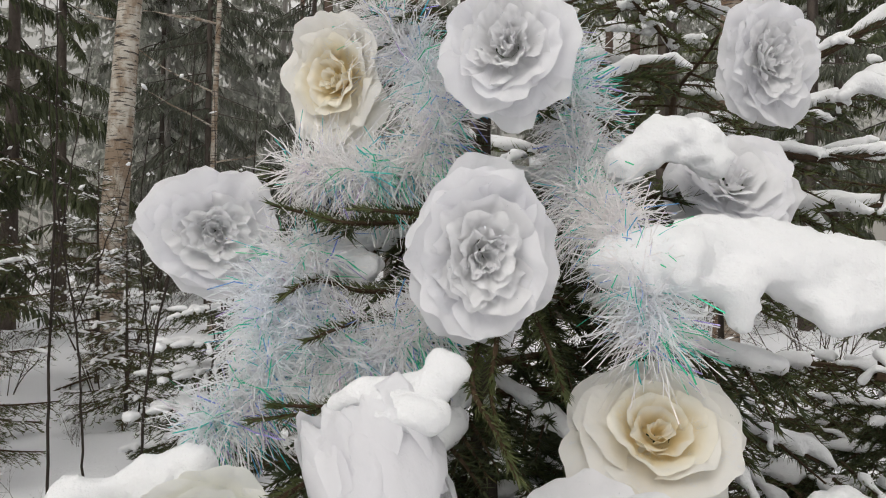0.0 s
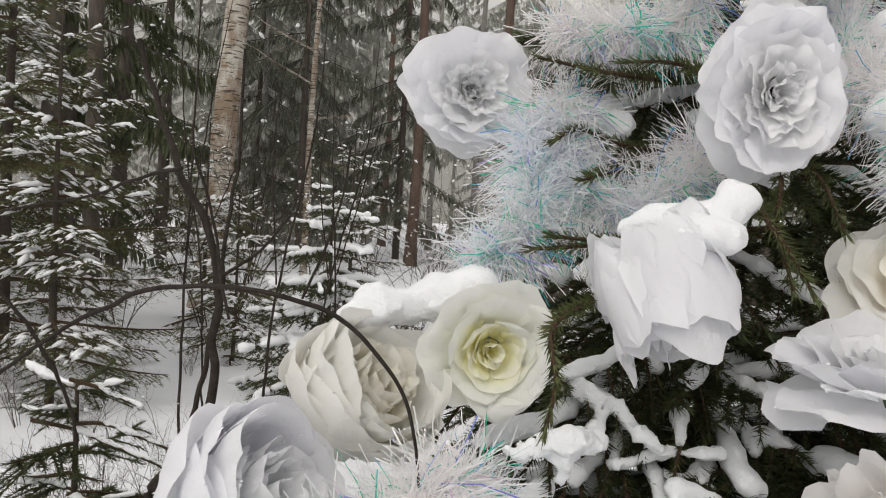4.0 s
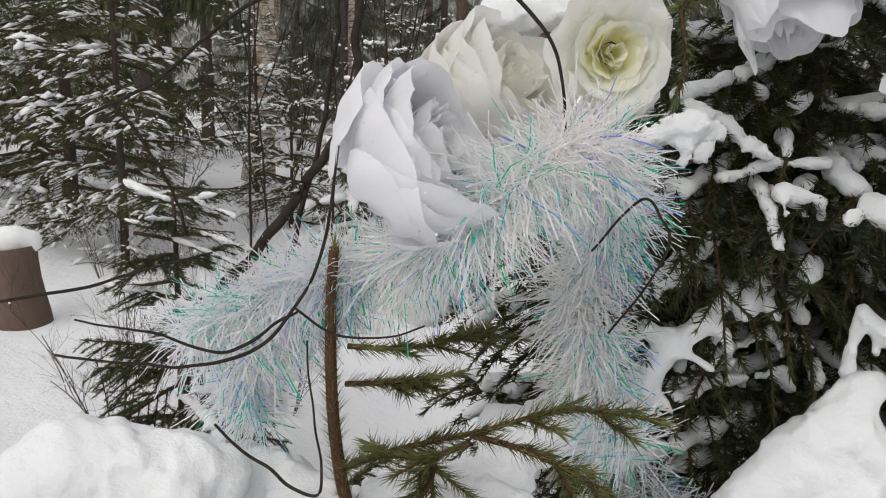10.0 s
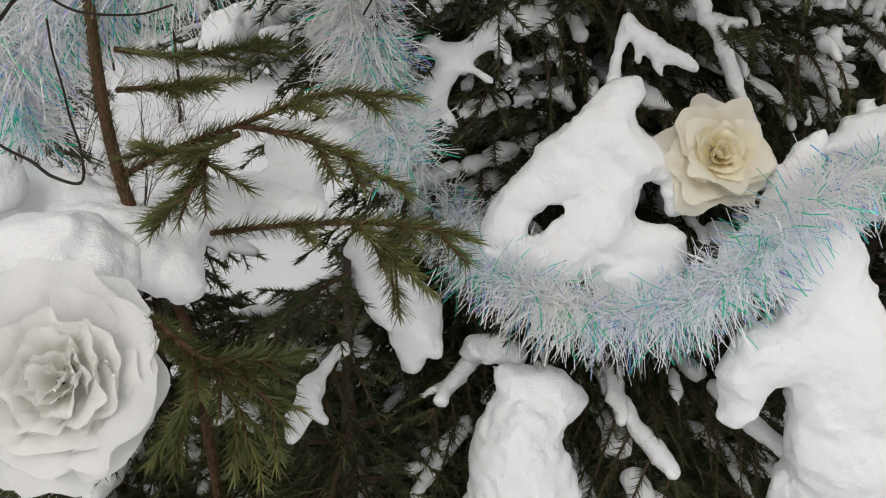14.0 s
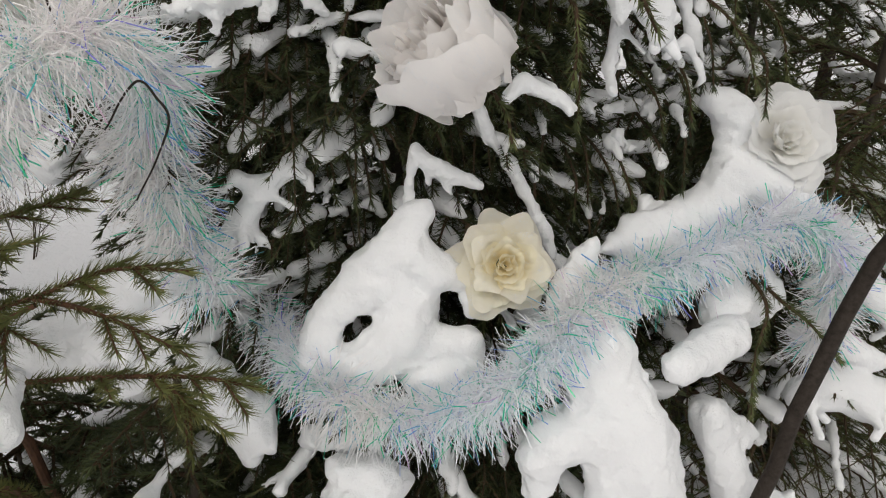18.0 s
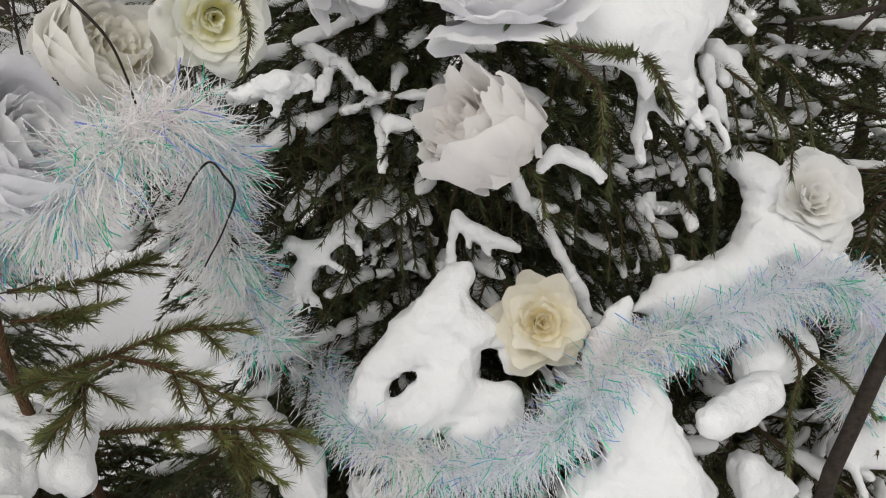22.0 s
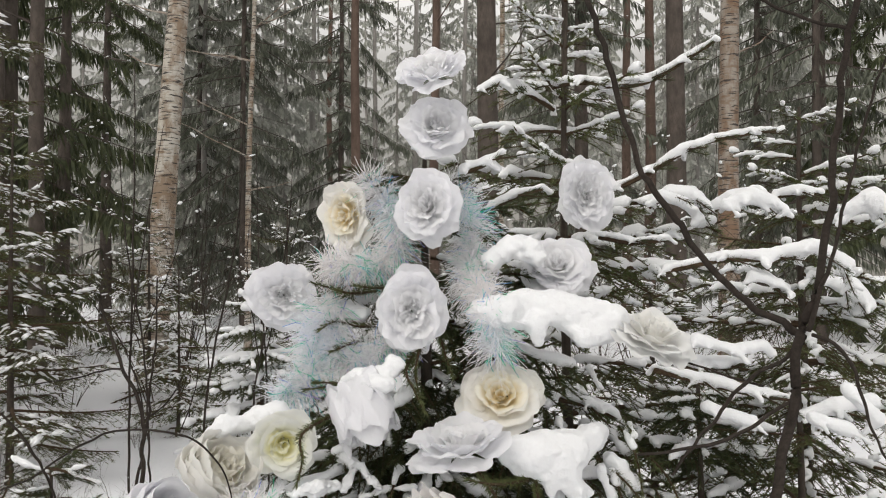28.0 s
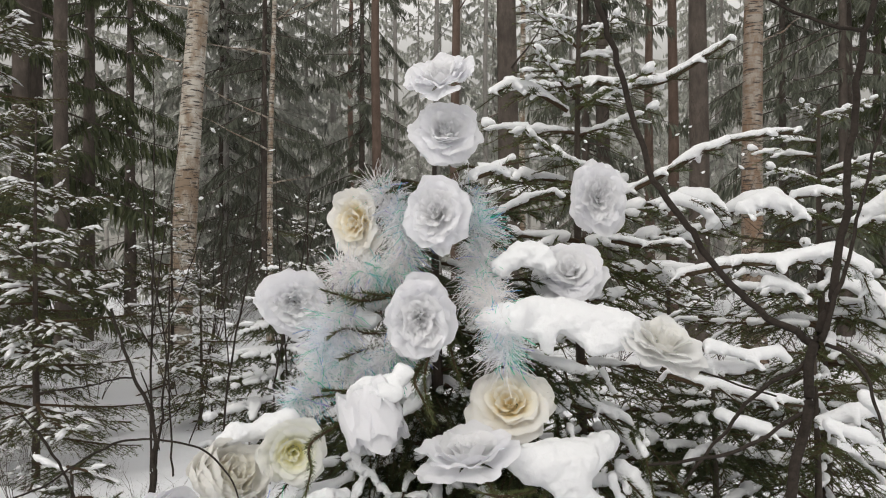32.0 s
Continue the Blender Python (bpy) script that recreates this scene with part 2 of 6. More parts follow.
# for each kind: the material of the outer petals and that of the heart
PETALS = {
    WHITE: (petal_material("white_petal", (0.93, 0.93, 0.925), (0.92, 0.915, 0.90)), petal_material("white_heart", (0.925, 0.92, 0.90), (0.90, 0.885, 0.83))),
    COOL: (petal_material("cool_white_petal", (0.95, 0.95, 0.98), (0.94, 0.94, 0.965)), petal_material("cool_white_heart", (0.93, 0.93, 0.945), (0.91, 0.91, 0.915))),
    CREAM: (petal_material("cream_petal", (0.94, 0.925, 0.89), (0.93, 0.88, 0.77)), petal_material("cream_heart", (0.94, 0.91, 0.82), (0.90, 0.75, 0.42))),
    BUTTER: (petal_material("butter_petal", (0.92, 0.88, 0.76), (0.90, 0.83, 0.62)), petal_material("butter_heart", (0.92, 0.87, 0.70), (0.89, 0.76, 0.42))),
    LEMON: (petal_material("lemon_white_petal", (0.95, 0.95, 0.91), (0.94, 0.94, 0.82)), petal_material("lemon_heart", (0.95, 0.945, 0.83), (0.95, 0.90, 0.42))),
    PINK: (petal_material("blush_white_petal", (0.95, 0.93, 0.92), (0.94, 0.90, 0.87)), petal_material("blush_heart", (0.90, 0.87, 0.85), (0.86, 0.79, 0.73))),
    PALE: (petal_material("pale_cream_petal", (0.95, 0.94, 0.91), (0.94, 0.91, 0.82)), petal_material("pale_cream_heart", (0.90, 0.88, 0.81), (0.86, 0.79, 0.58))),
}


# ---------------------------------------------------------------- mesh tools
class Geo:
    """Gathers triangles, with a material slot for each batch, and makes one mesh of them."""

    def __init__(self):
        self.v, self.f, self.m, self.n = [], [], [], 0

    def put(self, v, f, slot=0):
        v, f = np.asarray(v, float).reshape(-1, 3), np.asarray(f, int).reshape(-1, 3)
        if len(f):
            self.v.append(v)
            self.f.append(f + self.n)
            self.m.append(np.full(len(f), slot))
            self.n += len(v)
        return self

    def mesh(self, name, mats, smooth=True):
        me = bpy.data.meshes.new(name)
        v, f = np.concatenate(self.v), np.concatenate(self.f)
        me.vertices.add(len(v))
        me.vertices.foreach_set("co", v.astype(np.float32).ravel())
        me.loops.add(3 * len(f))
        me.loops.foreach_set("vertex_index", f.astype(np.int32).ravel())
        me.polygons.add(len(f))
        me.polygons.foreach_set("loop_start", np.arange(0, 3 * len(f), 3, dtype=np.int32))
        me.polygons.foreach_set("material_index", np.concatenate(self.m).astype(np.int32))
        me.polygons.foreach_set("use_smooth", np.full(len(f), smooth))
        for m in mats:
            me.materials.append(m)
        me.update(calc_edges=True)
        return me


def part(name, mesh, parent, label=""):
    """Links one mesh as a part of a thing or of a part."""
    ob = new(name, mesh)
    ob.parent = parent
    return tagged(ob, label)


def thing(name, m=None, label="", category="", group="", kind=""):
    ob = new(name)
    ob.empty_display_size = 0.05
    if m is not None:
        ob.matrix_basis = m
    return tagged(ob, label, category, group, kind)


def unit(a):
    a = np.asarray(a, float)
    return a / np.maximum(np.linalg.norm(a, axis=-1, keepdims=True), 1e-9)


def smooth_line(pts, n):
    """n points along a Catmull-Rom curve through pts (any number of columns)."""
    p = np.asarray(pts, float)
    q = np.vstack([2 * p[0] - p[1], p, 2 * p[-1] - p[-2]])
    s = np.linspace(0, len(p) - 1 - 1e-6, n)
    i, u = s.astype(int), (s % 1)[:, None]
    a, b, c, d = q[i], q[i + 1], q[i + 2], q[i + 3]
    return 0.5 * (2 * b + (c - a) * u + (2 * a - 5 * b + 4 * c - d) * u**2 + (3 * b - a - 3 * c + d) * u**3)


def sides_of(tangent):
    """Two directions square to each tangent."""
    ref = np.where(np.abs(tangent[:, 2:3]) > 0.9, [[1.0, 0, 0]], [[0, 0, 1.0]])
    a = unit(np.cross(ref, tangent))
    return a, np.cross(tangent, a)


def tube(pts, radii, sides=5):
    """A tapered round bar along pts, closed at its end."""
    p = np.asarray(pts, float)
    r = np.broadcast_to(np.asarray(radii, float), len(p))
    a, b = sides_of(unit(np.gradient(p, axis=0)))
    ang = np.arange(sides) * 2 * np.pi / sides
    ring = p[:, None] + r[:, None, None] * (np.cos(ang)[None, :, None] * a[:, None] + np.sin(ang)[None, :, None] * b[:, None])
    v = np.vstack([ring.reshape(-1, 3), p[-1:]])
    i, j = np.meshgrid(np.arange(len(p) - 1), np.arange(sides), indexing="ij")
    k, j2 = (i * sides + j).ravel(), (i * sides + (j + 1) % sides).ravel()
    f = np.vstack([np.c_[k, j2, j2 + sides], np.c_[k, j2 + sides, k + sides]])
    last = (len(p) - 1) * sides
    cap = np.array([[last + t, last + (t + 1) % sides, len(v) - 1] for t in range(sides)])
    return v, np.vstack([f, cap])


def needles(pts, per_m, length, rng, width=0.0011, lean=55, under=0.5, spread=0.75):
    """Slim three-sided needles round a twig; fewer below it."""
    p = np.asarray(pts, float)
    seg = np.linalg.norm(np.diff(p, axis=0), axis=1)
    total = seg.sum()
    n = max(4, int(total * per_m))
    s = np.sort(rng.random(n)) * total
    acc = np.r_[0, np.cumsum(seg)]
    i = np.clip(np.searchsorted(acc, s) - 1, 0, len(seg) - 1)
    u = ((s - acc[i]) / seg[i])[:, None]
    base, tan = p[i] * (1 - u) + p[i + 1] * u, unit(p[i + 1] - p[i])
    a, b = sides_of(tan)
    phi = rng.choice((0.0, np.pi), n) + rng.normal(0, spread, n)
    low = (np.sin(phi) < -0.3) & (rng.random(n) > under)
    phi = np.where(low, -phi, phi)
    out = np.cos(phi)[:, None] * a + np.sin(phi)[:, None] * b
    ang = radians(lean) * (0.75 + 0.5 * rng.random(n))[:, None]
    ang = np.where((s > 0.93 * total)[:, None], ang * 0.5, ang)
    way = unit(tan * np.cos(ang) + out * np.sin(ang))
    ln = length * (0.75 + 0.4 * rng.random(n))[:, None]
    side = unit(np.cross(way, out + 1e-3))
    up = np.cross(side, way)
    w = width * 0.5
    tip = base + way * ln
    mid = base + way * ln * 0.4
    if width > 0.0014:
        v = np.stack([base + side * w, base - side * w, tip], 1).reshape(-1, 3)
        return v, np.arange(3 * n).reshape(-1, 3)
    v = np.stack([base, mid + side * w, tip, mid - side * w + up * w * 0.6], 1).reshape(-1, 3)
    k = np.arange(n)[:, None] * 4
    return v, np.concatenate([np.c_[k, k + 1, k + 2], np.c_[k, k + 2, k + 3]])


LATTICE = np.random.default_rng(5).random((32, 32, 32))


def lumps(p, freq):
    """Smooth noise from -1 to 1 at places p."""
    q = p * freq
    i = np.floor(q).astype(int)
    u = q - i
    u = u * u * (3 - 2 * u)
    out = 0.0
    for dx in (0, 1):
        for dy in (0, 1):
            for dz in (0, 1):
                w = (u[..., 0] if dx else 1 - u[..., 0]) * (u[..., 1] if dy else 1 - u[..., 1]) * (u[..., 2] if dz else 1 - u[..., 2])
                out = out + w * LATTICE[(i[..., 0] + dx) % 32, (i[..., 1] + dy) % 32, (i[..., 2] + dz) % 32]
    return 2 * out - 1


def soft_lump(chains, voxel=0.0034, rough=0.007, freq=24.0, melt=0.02, crumb=0.0030):
    """The skin of lumps of snow: each chain is a run of (x, y, z, radius), all melted into one body with an uneven surface."""
    pts = np.concatenate([np.asarray(ch, float).reshape(-1, 4) for ch in chains])
    pad = pts[:, 3].max() + 3 * voxel + rough + melt
    lo, hi = pts[:, :3].min(0) - pad, pts[:, :3].max(0) + pad
    dims = np.ceil((hi - lo) / voxel).astype(int) + 1
    g = np.stack(np.meshgrid(*[lo[k] + voxel * np.arange(dims[k]) for k in range(3)], indexing="ij"), -1)
    f = np.full(g.shape[:3], 0.03)
    for ch in chains:
        ch = np.asarray(ch, float)
        reach = ch[:, 3].max() + melt + rough + 3 * voxel
        i0 = np.maximum(((ch[:, :3].min(0) - reach - lo) / voxel).astype(int), 0)
        i1 = ((ch[:, :3].max(0) + reach - lo) / voxel).astype(int) + 2
        box = tuple(slice(p, q) for p, q in zip(i0, i1))
        gg, one = g[box], None
        for a, b in zip(ch[:-1], ch[1:]) if len(ch) > 1 else ((ch[0], ch[0]),):
            ab = b[:3] - a[:3]
            t = np.clip(((gg - a[:3]) @ ab) / max(ab @ ab, 1e-12), 0, 1)
            off = gg - a[:3] - t[..., None] * ab
            d = np.sqrt((off**2).sum(-1)) - (a[3] + t * (b[3] - a[3]))
            one = d if one is None else np.minimum(one, d)
        h = np.maximum(melt - np.abs(f[box] - one), 0) / melt
        f[box] = np.minimum(f[box], one) - h * h * melt * 0.25
    f = f + rough * lumps(g, freq) + 0.4 * rough * lumps(g + 3.7, freq * 2.7) + crumb * lumps(g + 9.1, freq * 5)
    return surface(f, lo, voxel)


def surface(f, lo, voxel):
    """Surface nets: one vertex in each cell that the skin crosses, one quad across each crossed edge."""
    s = f < 0
    n = np.array(f.shape) - 1
    total, count = np.zeros((*n, 3)), np.zeros(n)
    corner = [(a, b, c) for a in (0, 1) for b in (0, 1) for c in (0, 1)]
    cut = lambda arr, o: arr[o[0] : o[0] + n[0], o[1] : o[1] + n[1], o[2] : o[2] + n[2]]
    for a in corner:
        for axis in range(3):
            if a[axis] == 0:
                b = tuple(v + (k == axis) for k, v in enumerate(a))
                fa, fb = cut(f, a), cut(f, b)
                hit = (fa < 0) != (fb < 0)
                t = np.where(hit, fa / np.where(hit, fa - fb, 1), 0)
                for k in range(3):
                    total[..., k] += hit * (a[k] + (t if k == axis else 0))
                count += hit
    used = count > 0
    index = np.full(n, -1)
    index[used] = np.arange(used.sum())
    cells = np.argwhere(used)
    v = lo + voxel * (cells + total[used] / count[used][:, None])
    faces = []
    for axis in range(3):
        o = [0, 0, 0]
        o[axis] = 1
        a = s[: f.shape[0] - o[0], : f.shape[1] - o[1], : f.shape[2] - o[2]]
        b = s[o[0] :, o[1] :, o[2] :]
        e = np.argwhere(a != b)
        p, q = [k for k in range(3) if k != axis]
        e = e[(e[:, p] > 0) & (e[:, q] > 0) & (e[:, p] < n[p]) & (e[:, q] < n[q]) & (e[:, axis] < n[axis])]
        inside = a[tuple(e.T)]
        c = []
        for dp, dq in ((1, 1), (0, 1), (0, 0), (1, 0)):
            w = e.copy()
            w[:, p] -= dp
            w[:, q] -= dq
            c.append(index[tuple(w.T)])
        quad = np.stack(c, 1)
        flip = inside if axis != 1 else ~inside
        quad[~flip] = quad[~flip][:, ::-1]
        quad = quad[(quad >= 0).all(1)]
        faces += [quad[:, [0, 1, 2]], quad[:, [0, 2, 3]]]
    return v, np.vstack(faces)


def snow_mesh(name, chains, mat=None, **how):
    return Geo().put(*soft_lump(chains, **how)).mesh(name, [mat or M_SNOW])


# ---------------------------------------------------------------- ground
def ground_height(x, y):
    p = np.stack([np.asarray(x, float), np.asarray(y, float), np.zeros_like(np.asarray(x, float))], -1)
    return 0.06 + 0.10 * lumps(p + 40, 0.35) + 0.045 * lumps(p + 80, 1.3) + 0.026 * lumps(p + 20, 4.5)


def build_ground():
    rings = np.r_[np.linspace(0.0, 8, 70), 8 * (150 / 8) ** np.linspace(0.02, 1, 40)]
    ang = np.linspace(0, 2 * np.pi, 181)[:-1]
    x = 0.2 + rings[:, None] * np.cos(ang)
    y = 0.6 + rings[:, None] * np.sin(ang)
    z = ground_height(x, y)
    v = np.stack([x, y, z], -1).reshape(-1, 3)
    i, j = np.meshgrid(np.arange(len(rings) - 1), np.arange(180), indexing="ij")
    k, k2 = (i * 180 + j).ravel(), (i * 180 + (j + 1) % 180).ravel()
    f = np.vstack([np.c_[k, k + 180, k2 + 180], np.c_[k, k2 + 180, k2]])
    tagged(new("ground", Geo().put(v, f).mesh("ground", [M_GROUND])), "uneven forest floor under fresh white snow", "ground", kind="structure")


build_ground()


def build_backdrop():
    """An added ring that glows in painted mist colours far behind the trees and pales upwards into the white sky."""
    n = Nodes("glowing_mist_backdrop")
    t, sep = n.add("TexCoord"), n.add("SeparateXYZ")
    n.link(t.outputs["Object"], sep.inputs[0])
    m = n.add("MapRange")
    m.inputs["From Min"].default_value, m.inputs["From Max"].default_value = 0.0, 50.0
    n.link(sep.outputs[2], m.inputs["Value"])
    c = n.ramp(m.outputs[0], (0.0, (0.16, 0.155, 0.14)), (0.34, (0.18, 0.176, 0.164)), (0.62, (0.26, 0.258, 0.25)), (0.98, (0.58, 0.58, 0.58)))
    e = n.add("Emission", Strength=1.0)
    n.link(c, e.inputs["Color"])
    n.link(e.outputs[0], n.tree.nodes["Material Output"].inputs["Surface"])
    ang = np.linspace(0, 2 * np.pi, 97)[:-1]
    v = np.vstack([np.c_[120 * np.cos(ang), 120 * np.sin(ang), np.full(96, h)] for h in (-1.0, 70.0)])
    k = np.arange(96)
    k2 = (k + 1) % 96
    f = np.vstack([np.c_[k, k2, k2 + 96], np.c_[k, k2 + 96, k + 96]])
    tagged(new("backdrop", Geo().put(v, f).mesh("backdrop", [n.mat])), "glowing backdrop painted as pale mist behind the winter forest", "backdrop", kind="structure")


build_backdrop()


# ---------------------------------------------------------------- spruce boughs
def bough_lines(L, seed, droop=0.45, lift=0.2, step=0.04, hang=0.25):
    """The axis and side twigs of a flat spruce spray along +x. Each line is (points, radius at its foot)."""
    rng = np.random.default_rng(seed)
    s = np.linspace(0, 1, 9)
    axis = np.c_[L * s, 0.03 * L * np.sin(5 * s + seed), L * (-droop * s**1.5 * 0.5 + lift * s**3 * 0.5)]
    lines = [(axis, 0.006 * (L / 0.35) ** 0.7)]
    x = 0.12
    while x < 0.97:
        for side in (-1, 1):
            at = min(x + 0.02 * rng.random(), 0.985)
            foot = smooth_line(axis, 200)[int(at * 199)]
            ln = L * (0.42 * (1 - at) ** 0.8 + 0.06) * (0.75 + 0.5 * rng.random())
            a = radians(52 + 14 * (rng.random() - 0.5)) * side
            u = np.linspace(0, 1, 5)[:, None]
            way = np.array([math.cos(a), math.sin(a), -0.10 - hang * rng.random()])
            pts = foot + way * ln * u + np.array([0.12, 0, -0.10 - 0.3 * hang]) * ln * u**2
            lines.append((pts, 0.0022))
            if ln > 0.07:
                for w in np.arange(0.25, 0.9, 1.7 * step / ln):
                    for sd in (-1, 1):
                        if rng.random() < 0.7:
                            b = a + radians(45) * sd
                            f2 = foot + way * ln * w + np.array([0.12, 0, -0.10 - 0.3 * hang]) * ln * w**2
                            l2 = ln * (0.45 * (1 - w) + 0.1) * (0.7 + 0.5 * rng.random())
                            u2 = np.linspace(0, 1, 3)[:, None]
                            w2 = np.array([math.cos(b), math.sin(b), -0.15 - (hang + 0.1) * rng.random()])
                            lines.append((f2 + w2 * l2 * u2, 0.0014))
        x += step / L * (0.8 + 0.4 * rng.random())
    return lines


def bough_mesh(L, seed, per_m=900, length=0.0125, mat=None, width=0.0011, **how):
    rng = np.random.default_rng(seed + 100)
    g = Geo()
    for k, (pts, r) in enumerate(bough_lines(L, seed, **how)):
        g.put(*tube(pts, np.linspace(r, r * 0.35, len(pts)), 5 if k == 0 else 3), 0)
        bare = pts[2:] if k == 0 else pts
        g.put(*needles(bare, per_m, length, rng, width), 1)
    return g.mesh("bough", [M_TWIG, mat or M_NEEDLE], smooth=False)


def bough_snow(L, seed, thick=0.011, share=0.6, voxel=0.006, **how):
    """Snow that lies along the upper side of a spray, broken into runs."""
    rng = np.random.default_rng(seed + 200)
    lines = bough_lines(L, seed, **how)
    chains = []
    ax = smooth_line(lines[0][0], 40)
    i = 4
    while i < 38:
        j = min(39, i + int(4 + 14 * rng.random()))
        run = ax[i:j:3]
        if len(run) > 1:
            r = thick * (0.7 + 0.8 * rng.random(len(run)))
            chains.append(np.c_[run + [0, 0, 0.006], r])
        i = j + int(1 + 4 * rng.random())
    for pts, rad in lines[1:]:
        steep = abs(unit(pts[-1] - pts[0])[2]) > 0.42
        if rad > 0.002 and rng.random() < share and not steep:
            a, b = sorted(rng.random(2))
            b = max(b, a + 0.35)
            run = smooth_line(pts, 12)[int(a * 8) : int(min(b, 1) * 11) + 1 : 2]
            if len(run) > 1:
                r = thick * (0.45 + 0.55 * rng.random(len(run)))
                chains.append(np.c_[run + [0, 0, 0.004], r])
    return snow_mesh("snow_cap", chains, voxel=voxel, rough=0.0045, freq=45, melt=0.005, crumb=0.0014)


def bough_flecks(L, seed, n, size, **how):
    """Fresh snow caught in crumbs on the twigs of a spray."""
    rng = np.random.default_rng(seed + 300)
    lines = [smooth_line(p, 16) for p, _ in bough_lines(L, seed, **how)]
    weights = np.array([len(p) and np.linalg.norm(p[-1] - p[0]) for p in lines])
    pick = rng.choice(len(lines), n, p=weights / weights.sum())
    g = Geo()
    box = np.array([(1, 0, 0), (0.3, 0.9, 0), (-0.8, 0.6, 0), (-0.8, -0.6, 0), (0.3, -0.9, 0), (0, 0, 0.6), (0, 0, -0.3)])
    faces = [(k, (k + 1) % 5, 5) for k in range(5)] + [((k + 1) % 5, k, 6) for k in range(5)]
    for k in pick:
        p = lines[k]
        i = int(rng.integers(2, 15))
        t = unit(p[i + 1 if i < 15 else i] - p[i - 1])
        across = unit(np.cross([0, 0, 1.0], t) + 1e-6)
        r = size * (0.25 + 0.9 * rng.random() ** 2.5)
        c = box * (0.8 + 0.5 * rng.random((7, 1))) * [1.2 + 1.8 * rng.random(), 0.9, 1.0] * r
        g.put(p[i] + [0, 0, 0.3 * r] + c[:, :1] * t + c[:, 1:2] * across + c[:, 2:] * [0, 0, 1.0], faces)
    return g.mesh("snow_cap", [M_SNOW])


BOUGHS, LIGHT, MID, HEAVY = {}, {}, {}, {}
DENSE = dict(step=0.027, hang=0.75, droop=0.6)
for size in (0.16, 0.26, 0.38, 0.50):
    for seed in (1, 2, 5):
        BOUGHS[size, seed] = (bough_mesh(size, seed, 1250 if size < 0.3 else 1000 if size < 0.45 else 800, 0.0140, width=0.0023, **DENSE), bough_snow(size, seed, 0.0062 + 0.008 * size, 0.8, 0.005, **DENSE))
for size in (0.26, 0.45):
    for seed in (3, 4):
        HEAVY[size, seed] = (bough_mesh(size, seed, 330, 0.020, width=0.004, hang=0.45), bough_snow(size, seed, 0.013 + 0.014 * size, 0.35, 0.012, hang=0.45))
        LIGHT[size, seed] = (bough_mesh(size, seed, 440, 0.0135, mat=M_NEEDLE_MID, width=0.0026, hang=0.45), bough_snow(size, seed, 0.0070 + 0.008 * size, 0.85, 0.008, hang=0.45))
for size in (0.35, 0.7):
    for seed in (6, 7):
        MID[size, seed] = (bough_mesh(size, seed, 88, 0.023, mat=M_NEEDLE_MID, width=0.005, step=0.042, hang=0.22, droop=0.25), bough_flecks(size, seed, int(130 * size), 0.021, step=0.042, hang=0.22, droop=0.25))


def aim(foot, way, roll=0.0):
    """The pose that lays +x along way, with z as near to up as can be."""
    x = Vector(way).normalized()
    y = Vector((0, 0, 1)).cross(x)
    y = y.normalized() if y.length > 1e-4 else Vector((0, 1, 0))
    z = x.cross(y)
    m = Matrix((x, y, z)).transposed().to_4x4()
    return Matrix.Translation(foot) @ m @ pose(0, 0, 0, roll)


def add_bough(tree, foot, way, stock, rng, snow=True):
    """One bough of a stock, the size nearest to the length of way, under a tree."""
    L = Vector(way).length
    size = min({k[0] for k in stock}, key=lambda s: abs(s - L))
    keys = [k for k in stock if k[0] == size]
    mesh, cap = stock[keys[int(rng.random() * len(keys))]]
    b = part("branch", mesh, tree)
    s = L / size
    b.matrix_basis = aim(foot, way, rng.uniform(-12, 12)) @ Matrix.Diagonal((s, s * rng.choice((-1, 1)), s, 1))
    if snow:
        tagged(part("snow_cap", cap, b, "soft white snow on a spruce bough"), kind="stuff")
    return b


def spruce(name, base, height, girth, whorls, reach, stock, seed, label, snow=1.0, rise=0.25, skip=None, lean=(0, 0), trim=None):
    """A young spruce: a tapered trunk with whorls of boughs, long below and short above."""
    rng = np.random.default_rng(seed)
    base = np.array([base[0], base[1], float(ground_height(base[0], base[1])) - 0.05])
    tree = thing(name, Matrix.Translation(base), label, "tree")
    z = np.linspace(0, height, 14)
    line = np.c_[lean[0] * z + 0.008 * np.sin(3 * z), lean[1] * z + 0.006 * np.cos(4 * z), z]
    part("trunk", Geo().put(*tube(line, np.linspace(girth, 0.004, 14), 9)).mesh("trunk", [M_TRUNK]), tree)
    for w, h in enumerate(np.linspace(0.10, 0.97, whorls) ** 0.9):
        h = h + (0.0 if w == whorls - 1 else 0.5 / whorls * (rng.random() - 0.5))
        n = 5 if h < 0.75 else 4
        n += trim is not None and h < 0.65
        for k in range(n):
            az = 2 * np.pi * (k + 0.5 * (w % 2) + 0.35 * rng.random()) / n + 0.7 * w
            L = (reach * (1 - h) ** 0.75 + 0.10) * (0.75 + 0.4 * rng.random())
            el = rise * (2.4 * h - 0.9) + 0.12 * (rng.random() - 0.5)
            zz = min(0.98, max(0.06, h + 0.9 / whorls * (rng.random() - 0.5))) * height
            foot = np.array([np.interp(zz, z, line[:, 0]), np.interp(zz, z, line[:, 1]), zz])
            way = np.array([math.cos(az) * math.cos(el), math.sin(az) * math.cos(el), math.sin(el)]) * L
            if skip and skip(foot + base, foot + base + way):
                continue
            if trim:
                way = way * trim(foot + base, foot + base + way)
                if np.linalg.norm(way) < 0.07:
                    continue
            add_bough(tree, foot, way, stock, rng, rng.random() < (snow(zz) if callable(snow) else snow))
    return tree, base, line


TRUNK_X, TRUNK_Y = 0.045, 0.80


